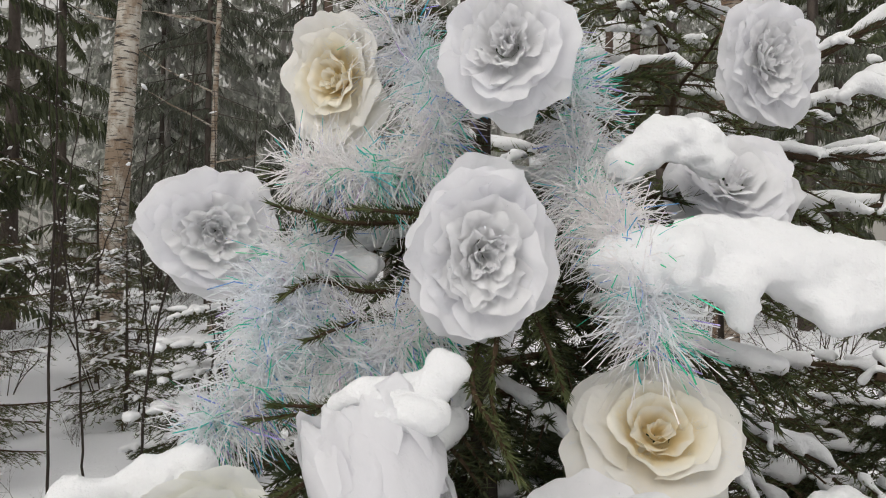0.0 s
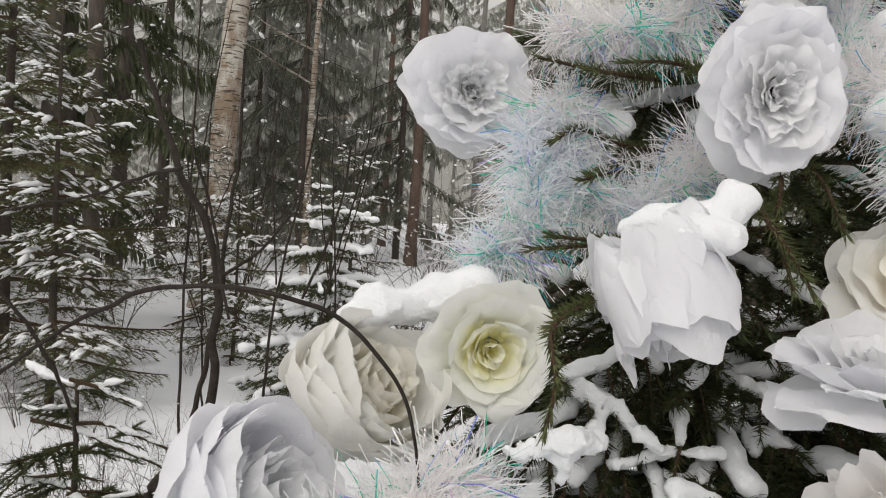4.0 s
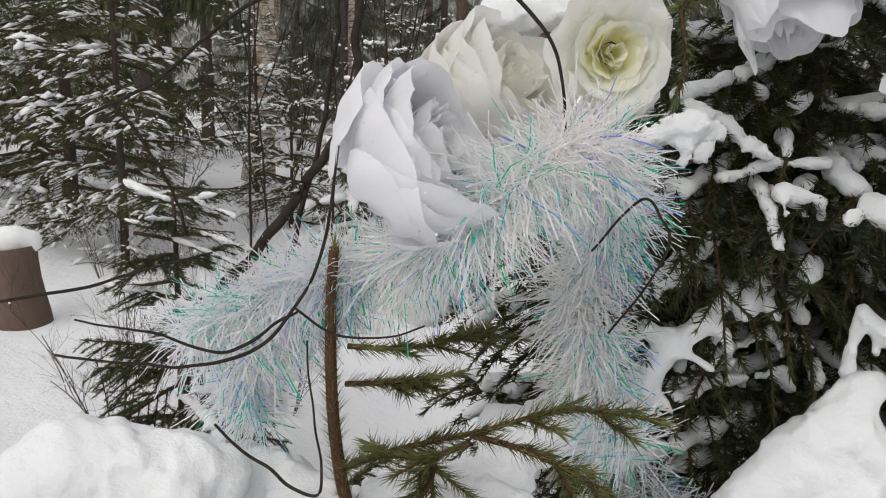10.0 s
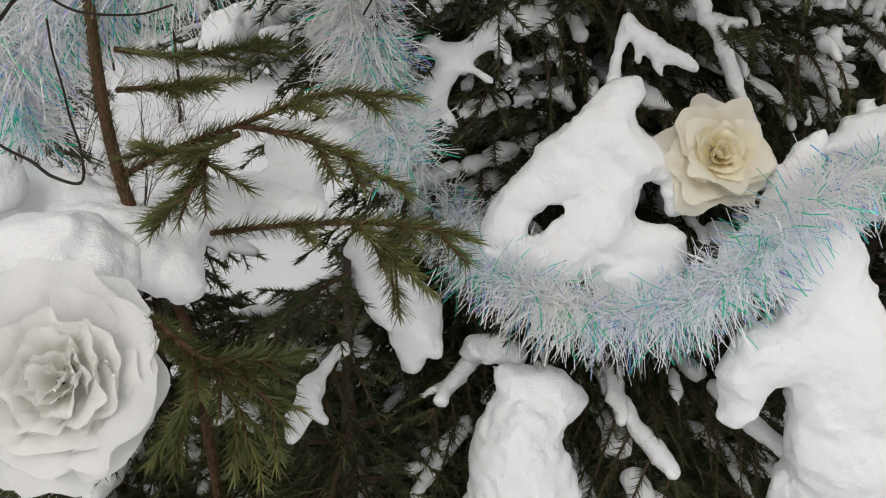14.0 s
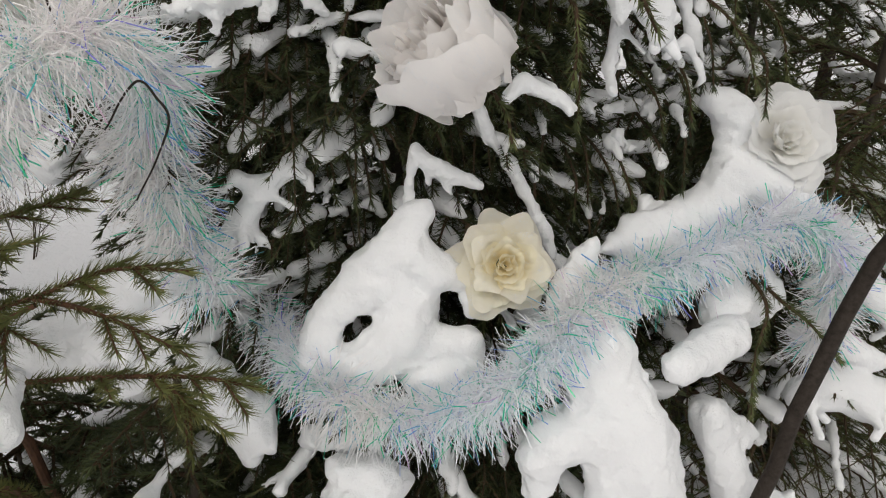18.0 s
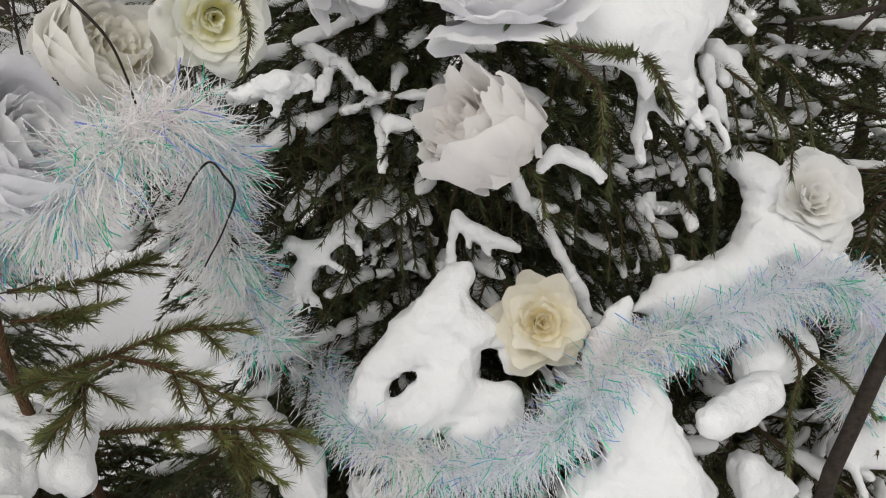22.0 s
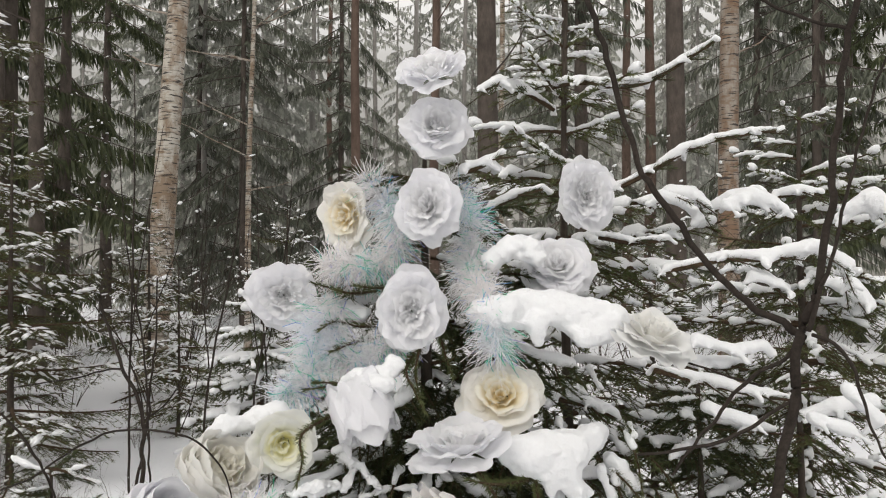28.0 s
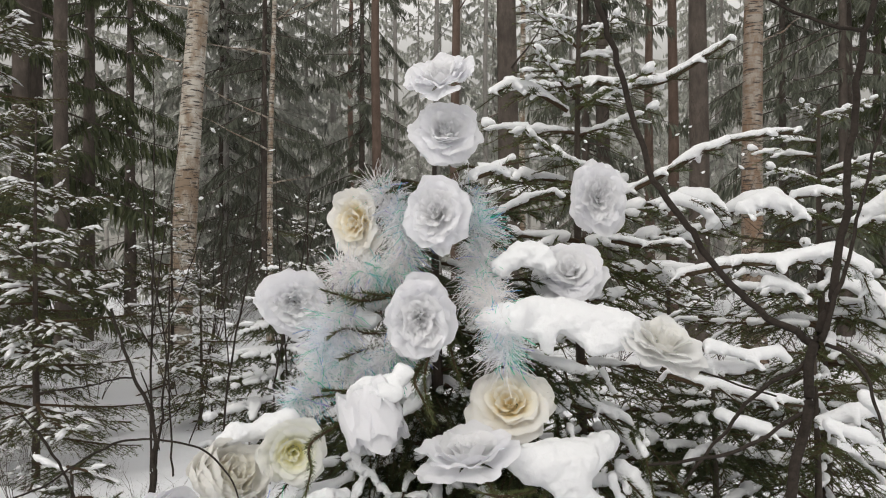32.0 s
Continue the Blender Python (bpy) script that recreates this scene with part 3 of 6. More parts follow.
def front_of_tree(a, b):
    """The share of a bough from a to b that stays behind the snow and the roses on the front of the tree."""
    edge = float(np.interp(b[2], (0.35, 0.62, 0.72, 0.95, 1.05, 1.3), (0.47, 0.54, 0.61, 0.60, 0.64, 0.74)))
    return 1.0 if b[1] > edge else (a[1] - edge) / (a[1] - b[1])


main_tree, main_base, main_line = spruce("decorated_spruce", (TRUNK_X, TRUNK_Y), 1.58, 0.031, 24, 0.46, BOUGHS, 11,
                                         "young green spruce hung with white roses and tinsel, laden with snow", lambda z: 1.0 if z < 1.05 else 0.7 if z < 1.25 else 0.0, 0.3, None, (0.0, -0.035), front_of_tree)


def bare_bough(tree, pts, rng, r=0.0026, per_m=1500, mat=None, length=0.0125):
    """A single needled twig along pts, given in the world, under a tree."""
    p = smooth_line(pts, 4 * len(pts) + 4) - np.array(tree.matrix_basis.translation)
    g = Geo().put(*tube(p, np.linspace(r, r * 0.5, len(p)), 5), 0)
    g.put(*needles(p, per_m, length, rng, 0.0014, 52, 0.8, 1.0), 1)
    return part("branch", g.mesh("branch", [M_TWIG, mat or M_NEEDLE], smooth=False), tree)


twig_rng = np.random.default_rng(404)
for pts in (
    [(-0.025, 0.70, 1.325), (-0.077, 0.65, 1.320), (-0.110, 0.66, 1.327), (-0.148, 0.67, 1.336)],
    [(0.000, 0.78, 1.435), (-0.020, 0.75, 1.448), (-0.045, 0.735, 1.452), (-0.070, 0.73, 1.450)],
    [(0.040, 0.75, 1.400), (0.005, 0.72, 1.403), (-0.026, 0.70, 1.405)],
    [(0.030, 0.74, 1.330), (-0.030, 0.64, 1.329), (-0.076, 0.66, 1.333)],
    [(0.000, 0.72, 1.190), (-0.083, 0.62, 1.174), (-0.145, 0.60, 1.166)],
    [(0.010, 0.74, 1.265), (-0.065, 0.68, 1.262), (-0.106, 0.66, 1.272), (-0.133, 0.64, 1.258)],
    [(0.010, 0.72, 1.245), (-0.068, 0.66, 1.238), (-0.108, 0.62, 1.225)],
    [(0.045, 0.66, 1.265), (0.041, 0.58, 1.236), (0.036, 0.56, 1.196), (0.048, 0.55, 1.150)],
    [(0.070, 0.66, 1.260), (0.077, 0.60, 1.237), (0.092, 0.58, 1.195)],
    [(0.000, 0.72, 1.180), (-0.074, 0.62, 1.176), (-0.128, 0.60, 1.178)],
    [(-0.060, 0.62, 1.140), (-0.124, 0.50, 1.121), (-0.123, 0.48, 1.082), (-0.129, 0.47, 1.050)],
    [(0.030, 0.62, 1.225), (0.022, 0.55, 1.204), (0.037, 0.53, 1.177), (0.052, 0.52, 1.148)],
    [(0.120, 0.52, 1.080), (0.157, 0.42, 1.051), (0.166, 0.41, 1.021), (0.163, 0.40, 0.992)],
    [(0.100, 0.54, 1.000), (0.108, 0.45, 0.977), (0.122, 0.44, 0.957), (0.127, 0.43, 0.934)],
    [(0.430, 0.62, 0.740), (0.446, 0.55, 0.715), (0.436, 0.53, 0.656), (0.440, 0.52, 0.587)],
    [(0.440, 0.62, 0.740), (0.457, 0.55, 0.722), (0.491, 0.53, 0.698), (0.528, 0.52, 0.658)],
    [(0.203, 0.46, 1.064), (0.158, 0.40, 1.074), (0.120, 0.39, 1.082)],
    [(0.215, 0.47, 1.060), (0.215, 0.42, 1.048), (0.222, 0.40, 1.028)],
):
    bare_bough(main_tree, pts, twig_rng, per_m=2200, mat=M_NEEDLE_MID)


# two long side branches under a ridge of snow
for pts in ([(0.051, 0.8, 0.971), (-0.001, 0.79, 0.974), (-0.052, 0.77, 0.968), (-0.087, 0.74, 0.961)], [(0.054, 0.8, 0.971), (0.085, 0.79, 0.987), (0.12, 0.78, 1.0), (0.16, 0.77, 1.007)]):
    b = bare_bough(main_tree, pts, twig_rng, 0.0060, 700)
    ridge = smooth_line(pts, 12)[1:] - np.array(main_base) + [0, 0, 0.010]
    cap = snow_mesh("snow_cap", [np.c_[ridge, 0.005 + 0.003 * twig_rng.random(11)]], voxel=0.0028, rough=0.003, freq=50, melt=0.004, crumb=0.001)
    tagged(part("snow_cap", cap, b, "ridge of snow along a branch"), kind="stuff")
# short shoots that hang out of the boughs on the front of the tree, some under snow
for k in range(90):
    x, z = twig_rng.uniform(-0.14, 0.46), twig_rng.uniform(0.62, 1.10)
    y = float(np.interp(z, (0.62, 0.72, 0.95, 1.10), (0.55, 0.62, 0.61, 0.64))) + twig_rng.uniform(0.02, 0.10)
    ln, side = twig_rng.uniform(0.04, 0.08), twig_rng.normal(0, 0.4)
    shoot = np.array([(x - 0.4 * side * ln, y + 0.07, z + 0.015), (x, y, z), (x + 0.4 * side * ln, y - 0.35 * ln, z - 0.45 * ln), (x + 0.6 * side * ln, y - 0.5 * ln, z - ln)])
    b = bare_bough(main_tree, shoot, twig_rng, 0.0022, 1700, M_NEEDLE if k % 3 else M_NEEDLE_MID, 0.0125)
    if k % 2 == 0:
        run = smooth_line(shoot, 13)[2:6] - np.array(main_base) + [0, 0, 0.004]
        cap = snow_mesh("snow_cap", [np.c_[run, 0.003 + 0.005 * twig_rng.random(4)]], voxel=0.003, rough=0.003, freq=60, melt=0.004, crumb=0.001)
        tagged(part("snow_cap", cap, b, "soft white snow on a spruce twig"), kind="stuff")


# ---------------------------------------------------------------- roses
# for each style, ring by ring from the heart outwards: petals, tilt, length, half-width in degrees, radius of the foot
RINGS = {
    "rose": ((3, 0, 0.40, 110, 0.04), (3, 8, 0.44, 82, 0.10), (4, 18, 0.50, 66, 0.16), (5, 31, 0.60, 59, 0.21), (5, 46, 0.72, 55, 0.25), (6, 64, 0.84, 51, 0.27), (5, 80, 0.94, 53, 0.26)),
    "peony": ((3, 0, 0.38, 105, 0.04), (4, 9, 0.42, 70, 0.10), (5, 17, 0.46, 58, 0.16), (6, 26, 0.52, 52, 0.21), (6, 38, 0.60, 50, 0.26), (6, 55, 0.74, 52, 0.28), (6, 72, 0.86, 55, 0.28), (4, 86, 0.96, 57, 0.26)),
    "ball": ((3, 0, 0.55, 100, 0.05), (5, 8, 0.60, 60, 0.10), (6, 15, 0.64, 52, 0.16), (7, 22, 0.70, 48, 0.22), (6, 30, 0.84, 58, 0.30), (6, 38, 0.98, 64, 0.34), (6, 48, 1.04, 62, 0.34)),
}


def petal(tilt, length, span, foot, rng, curl=30, ruffle=0.05, point=0.0, crumple=0.05, bowl=False):
    """One petal of a flower of radius 1 about +z, round azimuth 0: narrow at its foot, round at its top, cupped round the heart, its rim rolled outwards and ruffled."""
    nu, nv = 23, 13
    u, v = np.meshgrid(np.linspace(-1, 1, nu), np.linspace(0, 1, nv), indexing="ij")
    p = rng.random(8) * 6.28
    reach = 1 - 0.36 * np.abs(u) ** 2.6 + point * (0.18 * np.exp(-((3.5 * u) ** 2)) - 0.13 * np.abs(u)) + (0.3 if bowl else 0.6) * ruffle * (np.sin(6 * u + p[6]) + 0.6 * np.sin(13 * u + p[7]))
    w = v * reach
    s = np.linspace(0, 1.3, 53)
    ang = np.radians((tilt + 12) * (2.0 - 2.1 * s if bowl else 1.25 - 0.5 * s) + curl * np.clip((s - 0.62) / 0.38, 0, 1.2) ** 1.6)
    step = length * (s[1] - s[0])
    rad = foot * np.clip(0.4 + 4 * s, 0, 1) + np.r_[0, np.cumsum(np.sin(ang[:-1]) * step)] * 0.92
    hgt = np.r_[0, np.cumsum(np.cos(ang[:-1]) * step)]
    a, r, z = (np.interp(w, s, c) for c in (ang, rad, hgt))
    wave = ruffle * w**1.7 * (np.sin(2.3 * u + p[0]) + 0.7 * np.sin(5.1 * u + p[1]) + 0.45 * np.sin(10 * u + p[2]) + 0.2 * np.sin(17 * u + p[4]))
    fold = 0.4 * ruffle * (np.sin(4 * u + 3 * w + p[3]) * np.sin(5 * w + p[4]) + 0.6 * np.sin(9 * u + 5 * w + p[5])) * (0.2 + 0.8 * w)
    out = wave + fold + 0.11 * length * np.abs(u) ** 3 * w
    r, z = r + out * np.cos(a), z - out * np.sin(a)
    phi = np.radians(span) * u * np.clip(0.48 + 1.25 * w - (0.35 if bowl else 0.72) * w**2, 0, 1.4)
    pts = np.stack([r * np.cos(phi), r * np.sin(phi), z], -1).reshape(-1, 3)
    seat = 20 * p[:3]
    for axis in range(3):
        bend = lumps(pts + seat + 7 * axis, 2.6) + 0.5 * lumps(pts + seat + 7 * axis, 6.5)
        pts[:, axis] += crumple * bend * np.clip(1.6 * w.ravel(), 0.1, 1)
    i, j = np.meshgrid(np.arange(nu - 1), np.arange(nv - 1), indexing="ij")
    k = (i * nv + j).ravel()
    f = np.vstack([np.c_[k, k + nv, k + nv + 1], np.c_[k, k + nv + 1, k + 1]])
    return pts, f, np.c_[(u.ravel() + 1) / 2, w.ravel()]


def petal_mesh(mat, *args, **kw):
    pts, f, uv = petal(*args, **kw)
    me = Geo().put(pts, f).mesh("petal", [mat])
    layer = me.uv_layers.new(name="petal")
    layer.data.foreach_set("uv", uv[f.ravel()].astype(np.float32).ravel())
    return me, pts.reshape(23, 13, 3)


def build_rose(kind, seed, style="peony", openness=1.0, ruffle=0.05, point=0.0, frost=7, ragged=0.0, crumple=0.05):
    """The petals, calyx and rime of one rose, of radius 1 about +z: (name, mesh, turn) for each part."""
    rng = np.random.default_rng(seed)
    out, rime = [], Geo()
    rings = RINGS[style]
    for ring, (n, tilt, length, span, foot) in enumerate(rings):
        outer = ring / (len(rings) - 1)
        for k in range(n):
            turn = 360 * (k + 0.5 * (ring % 2) + 0.6 * (rng.random() - 0.5)) / n + 25 * ring
            lean = tilt * openness + (5 + 5 * outer + 16 * ragged) * rng.normal() * (ring > 0) * (0.35 if style == "ball" else 1.0)
            curl = {"rose": 22 + 40 * rng.random(), "peony": -8 + 50 * rng.random(), "ball": -25 + 38 * rng.random()}[style] * (0.4 if ring < 2 else 1.0)
            me, co = petal_mesh(PETALS[kind][1 if outer < 0.6 else 0], lean, length * (0.88 - 0.12 * ragged + (0.22 + 0.3 * ragged) * rng.random()), span * (0.88 + 0.24 * rng.random()), foot, rng,
                                curl=curl, ruffle=ruffle * (0.75 + 0.5 * outer), point=point * (ring > 2), crumple=crumple * (0.5 + 0.7 * outer), bowl=style == "ball")
            out.append(("petal", me, turn))
            a = radians(turn)
            rot = np.array([[math.cos(a), -math.sin(a), 0], [math.sin(a), math.cos(a), 0], [0, 0, 1]])
            for _ in range(frost):
                p = rot @ co[rng.integers(0, 23), min(12, rng.integers(6, 16))]
                d = 0.006 + 0.016 * rng.random() ** 2
                q = p + unit(rng.normal(size=(4, 3))) * d
                rime.put(q, [[0, 1, 2], [0, 2, 3], [0, 3, 1], [1, 3, 2]])
    s = np.linspace(0, 1, 6)
    calyx = Geo().put(*tube(np.c_[0 * s, 0 * s, 0.06 - 0.32 * s], 0.05 + 0.14 * (1 - s) ** 1.5, 8))
    for k in range(5):
        a = k * 1.257
        u = np.linspace(0, 1, 5)
        mid = np.c_[(0.15 + 0.25 * u) * math.cos(a), (0.15 + 0.25 * u) * math.sin(a), -0.04 - 0.12 * u**2]
        calyx.put(*tube(mid, 0.04 * (1 - u) + 0.006, 4))
    out.append(("calyx", calyx.mesh("calyx", [M_CALYX]), 0))
    out.append(("rime", rime.mesh("rime", [M_RIME], smooth=False), 0))
    return out


ROSE_STOCK = {}


def rose(kind, style, at, facing, radius, label, seed=1, openness=1.0, ruffle=0.05, spin=0, wide=1.0, deep=1.0, point=0.0, frost=7, bough=True, cup=True, ragged=0.0, crumple=0.05):
    """A rose whose middle stands at a place; wide and deep stretch it across and along its axis."""
    key = (kind, seed, style, openness, ruffle, point, frost, ragged, crumple)
    if key not in ROSE_STOCK:
        ROSE_STOCK[key] = build_rose(*key)
    q = Vector(facing).normalized().to_track_quat("Z", "Y").to_matrix().to_4x4()
    m = Matrix.Translation(at) @ q @ Matrix.Diagonal((radius * wide, radius, radius * deep, 1)) @ pose(0, 0, -0.30)
    r = thing("artificial_rose", m, label, "flower", "artificial roses on the spruce")
    for name, me, turn in ROSE_STOCK[key]:
        if name == "calyx" and not cup:
            continue
        p = part(name, me, r, "" if name == "petal" else "tiny ice crystals" if name == "rime" else "green cup under the petals")
        p.matrix_basis = pose(0, 0, 0, 0, 0, turn + spin)
        if name == "rime":
            tagged(p, kind="stuff")
    if bough:
        rng = np.random.default_rng(seed * 7 + int(1000 * abs(at[0])))
        tip = np.array(at) - 0.4 * radius * np.array(Vector(facing).normalized())
        foot = np.array([TRUNK_X, TRUNK_Y, max(0.15, min(1.52, tip[2] + 0.02))])
        way = tip - foot
        if np.linalg.norm(way) > 0.09:
            add_bough(main_tree, foot - main_base, way * 0.70, BOUGHS, rng, True)


rose(COOL, "rose", (0.054, 0.650, 1.702), (-0.15, -0.62, 0.72), 0.058, "white frosted cloth rose crowning the spruce's tip", 1, 0.75, 0.07, bough=False)
rose(COOL, "rose", (0.062, 0.690, 1.614), (0.10, -0.85, 0.42), 0.061, "white frosted cloth rose on the spruce's leader", 2, 0.85, 0.06, 40, bough=False, crumple=0.07)
rose(COOL, "peony", (0.047, 0.620, 1.467), (-0.20, -1, 0.10), 0.057, "grey-white rime-covered cloth rose", 3, 0.95, 0.06, 70, 0.92)
rose(CREAM, "rose", (-0.106, 0.715, 1.455), (-0.45, -0.85, 0.0), 0.060, "cream-white frosted cloth rose", 4, 0.85, 0.05, 10, 0.88, crumple=0.07)
rose(COOL, "peony", (0.340, 0.800, 1.503), (0.12, -1, 0.05), 0.065, "white frosted cloth rose on a bare bough", 5, 0.95, 0.06, 25, 0.80, bough=False)
rose(COOL, "peony", (-0.206, 0.705, 1.312), (0.28, -1, -0.10), 0.053, "white rime-covered cloth rose at a bough's tip", 18, 0.95, 0.06, 200, 1.12)
rose(COOL, "peony", (0.031, 0.552, 1.295), (0.14, -1, -0.06), 0.063, "large white frosted cloth rose with a ruffled heart", 6, 0.95, 0.06, 15, 0.84, crumple=0.06)
rose(COOL, "ball", (-0.042, 0.545, 1.136), (0.36, -0.20, -0.88), 0.045, "drooping crumpled white cloth rose under a cap of snow", 7, 1.08, 0.035, 30, 0.95, 2.7, frost=14, cup=False, ragged=0.25, crumple=0.13)
rose(CREAM, "rose", (0.169, 0.605, 1.163), (-0.02, -0.82, 0.52), 0.063, "open cream cloth rose with a yellow heart", 8, 0.95, 0.035, 0, 1.08, frost=1)
rose(COOL, "rose", (0.278, 0.745, 1.375), (0.0, -0.72, 0.55), 0.060, "white cloth rose half buried in snow", 19, 0.95, 0.05, 140, crumple=0.07)
rose(WHITE, "rose", (0.415, 0.600, 1.270), (0.30, -0.35, 0.80), 0.068, "white cloth rose lying open on a snowy bough", 9, 0.95, 0.06, 80)
rose(COOL, "rose", (0.101, 0.520, 1.110), (-0.10, -0.16, 1.0), 0.072, "flat white frosted cloth rose facing upwards", 10, 0.88, 0.04, 20, frost=16, bough=False, crumple=0.06)
rose(LEMON, "rose", (-0.168, 0.555, 1.086), (0.30, -0.95, -0.05), 0.052, "white cloth rose with a lemon-yellow heart", 11, 0.78, 0.03, 0, frost=2)
rose(PALE, "ball", (-0.257, 0.522, 1.058), (0.62, -0.40, 0.62), 0.056, "pale cream frosted cloth rose seen from its side", 12, 1.0, 0.05, 60, 1.0, 1.5, frost=24, cup=False)
rose(COOL, "ball", (-0.296, 0.410, 1.008), (0.78, -0.30, 0.48), 0.064, "large white frosted cloth rose above the tinsel", 13, 1.0, 0.05, 90, 1.0, 1.5, frost=28, cup=False)
rose(PINK, "ball", (0.065, 0.420, 1.010), (-0.66, -0.34, 0.60), 0.045, "crumpled blush-white cloth rose hanging on its side", 14, 1.0, 0.06, 45, 0.95, 2.3, frost=16, cup=False, ragged=0.35, crumple=0.10)
rose(WHITE, "rose", (0.488, 0.650, 0.874), (0.0, -0.76, 0.60), 0.055, "white cloth rose sprinkled with ice", 15, 0.86, 0.04, 10, point=0.6, frost=14)
rose(BUTTER, "rose", (0.152, 0.540, 0.773), (0.02, -0.84, 0.52), 0.048, "small cream cloth rose with pointed petals in snow", 16, 0.92, 0.035, 35, point=1.0, frost=1)
rose(WHITE, "peony", (-0.361, 0.290, 0.666), (0.06, -0.80, 0.55), 0.073, "large white cloth rose with water drops", 17, 0.95, 0.05, 50, frost=12, bough=False)
rose(WHITE, "peony", (-0.487, 0.290, 0.700), (0.05, -0.75, 0.60), 0.068, "white cloth rose against a snow mound", 20, 0.95, 0.06, 120, bough=False)


# ---------------------------------------------------------------- tinsel garlands
def garland(label, pts, radius=0.046, per_m=17000, seed=1, hang=0.35, shine=1.0):
    rng = np.random.default_rng(seed)
    line = smooth_line(pts, 40 * len(pts))
    seg = np.linalg.norm(np.diff(line, axis=0), axis=1)
    acc = np.r_[0, np.cumsum(seg)]
    n = int(acc[-1] * per_m)
    s = rng.random(n) * acc[-1]
    i = np.clip(np.searchsorted(acc, s) - 1, 0, len(seg) - 1)
    base, tan = line[i] + rng.normal(0, 0.006, (n, 3)), unit(line[i + 1] - line[i])
    a, b = sides_of(tan)
    phi = rng.random(n) * 2 * np.pi
    out = np.cos(phi)[:, None] * a + np.sin(phi)[:, None] * b
    way = unit(out + tan * rng.normal(0, 0.65, (n, 1)))
    ln = radius * (0.30 + 0.95 * rng.random((n, 1)) ** 0.9)
    sag = np.array([0, 0, -1.0]) * ln * hang * rng.random((n, 1))
    twist = unit(np.cross(way, rng.normal(size=(n, 3))))
    # painted gleam: coloured strips are mostly those that point down or towards +x
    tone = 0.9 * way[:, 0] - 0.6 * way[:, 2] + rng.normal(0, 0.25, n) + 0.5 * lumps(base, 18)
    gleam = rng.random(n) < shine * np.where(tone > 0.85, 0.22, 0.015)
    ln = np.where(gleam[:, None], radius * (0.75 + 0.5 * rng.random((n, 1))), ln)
    w = (0.00030 + 0.00028 * rng.random((n, 1))) * np.where(gleam[:, None], 1.25, 1.0)
    rows = []
    for u in (0.0, 0.5, 1.0):
        c = base + way * ln * u + sag * u * u + twist * ln * 0.06 * math.sin(3 * u)
        across = unit(twist + 0.8 * u * rng.normal(0, 0.5, (n, 3)))
        rows += [c - across * w, c + across * w]
    v = np.stack(rows, 1).reshape(-1, 3)
    fringe = Geo()
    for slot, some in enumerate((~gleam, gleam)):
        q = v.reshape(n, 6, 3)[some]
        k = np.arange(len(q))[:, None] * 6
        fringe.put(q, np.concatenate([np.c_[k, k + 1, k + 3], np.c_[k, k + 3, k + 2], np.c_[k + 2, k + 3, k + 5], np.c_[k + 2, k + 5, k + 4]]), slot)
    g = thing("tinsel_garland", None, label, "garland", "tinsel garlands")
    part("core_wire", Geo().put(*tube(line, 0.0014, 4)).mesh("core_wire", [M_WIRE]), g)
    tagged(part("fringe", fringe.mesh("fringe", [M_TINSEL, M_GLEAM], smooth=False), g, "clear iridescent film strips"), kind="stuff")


garland("white iridescent tinsel garland round the spruce's top", [(-0.07, 0.74, 1.524), (-0.036, 0.72, 1.487), (-0.006, 0.7, 1.427), (-0.023, 0.7, 1.376), (-0.083, 0.69, 1.364), (-0.139, 0.72, 1.371)], seed=1)
garland("white tinsel garland trailing off with blue and teal gleams", [(0.083, 0.76, 1.511), (0.113, 0.74, 1.468), (0.126, 0.72, 1.412), (0.117, 0.69, 1.357), (0.144, 0.63, 1.312), (0.159, 0.6, 1.268), (0.16, 0.6, 1.225)], seed=2)
garland("frosty white tinsel garland wound round the middle boughs", [(0.008, 0.69, 1.271), (-0.025, 0.66, 1.224), (-0.077, 0.66, 1.204), (-0.122, 0.67, 1.241), (-0.112, 0.69, 1.304), (-0.154, 0.68, 1.259), (-0.141, 0.65, 1.204), (-0.173, 0.63, 1.159), (-0.197, 0.62, 1.152)], seed=3)
garland("thick white tinsel garland draped under the roses", [(-0.514, 0.496, 0.838), (-0.464, 0.496, 0.867), (-0.410, 0.507, 0.897), (-0.329, 0.485, 0.921), (-0.256, 0.400, 0.975), (-0.217, 0.410, 1.006), (-0.183, 0.450, 1.018), (-0.164, 0.500, 0.960), (-0.190, 0.530, 0.885), (-0.170, 0.530, 0.871), (-0.171, 0.550, 0.805), (-0.131, 0.520, 0.764)], seed=4)
garland("hanging end of a white iridescent tinsel garland", [(-0.383, 0.504, 0.899), (-0.433, 0.504, 0.856), (-0.470, 0.504, 0.808), (-0.455, 0.516, 0.764)], seed=5)
garland("long white iridescent tinsel garland looped over snowy boughs", [(-0.149, 0.645, 0.713), (-0.108, 0.625, 0.68), (-0.074, 0.57, 0.659), (-0.027, 0.51, 0.646), (0.027, 0.485, 0.633), (0.086, 0.475, 0.636), (0.14, 0.465, 0.669), (0.184, 0.475, 0.709), (0.22, 0.5, 0.74), (0.275, 0.53, 0.756), (0.337, 0.55, 0.766), (0.406, 0.575, 0.781), (0.469, 0.59, 0.796), (0.521, 0.59, 0.781), (0.549, 0.58, 0.724), (0.548, 0.6, 0.619)], radius=0.042, seed=6, shine=1.9)


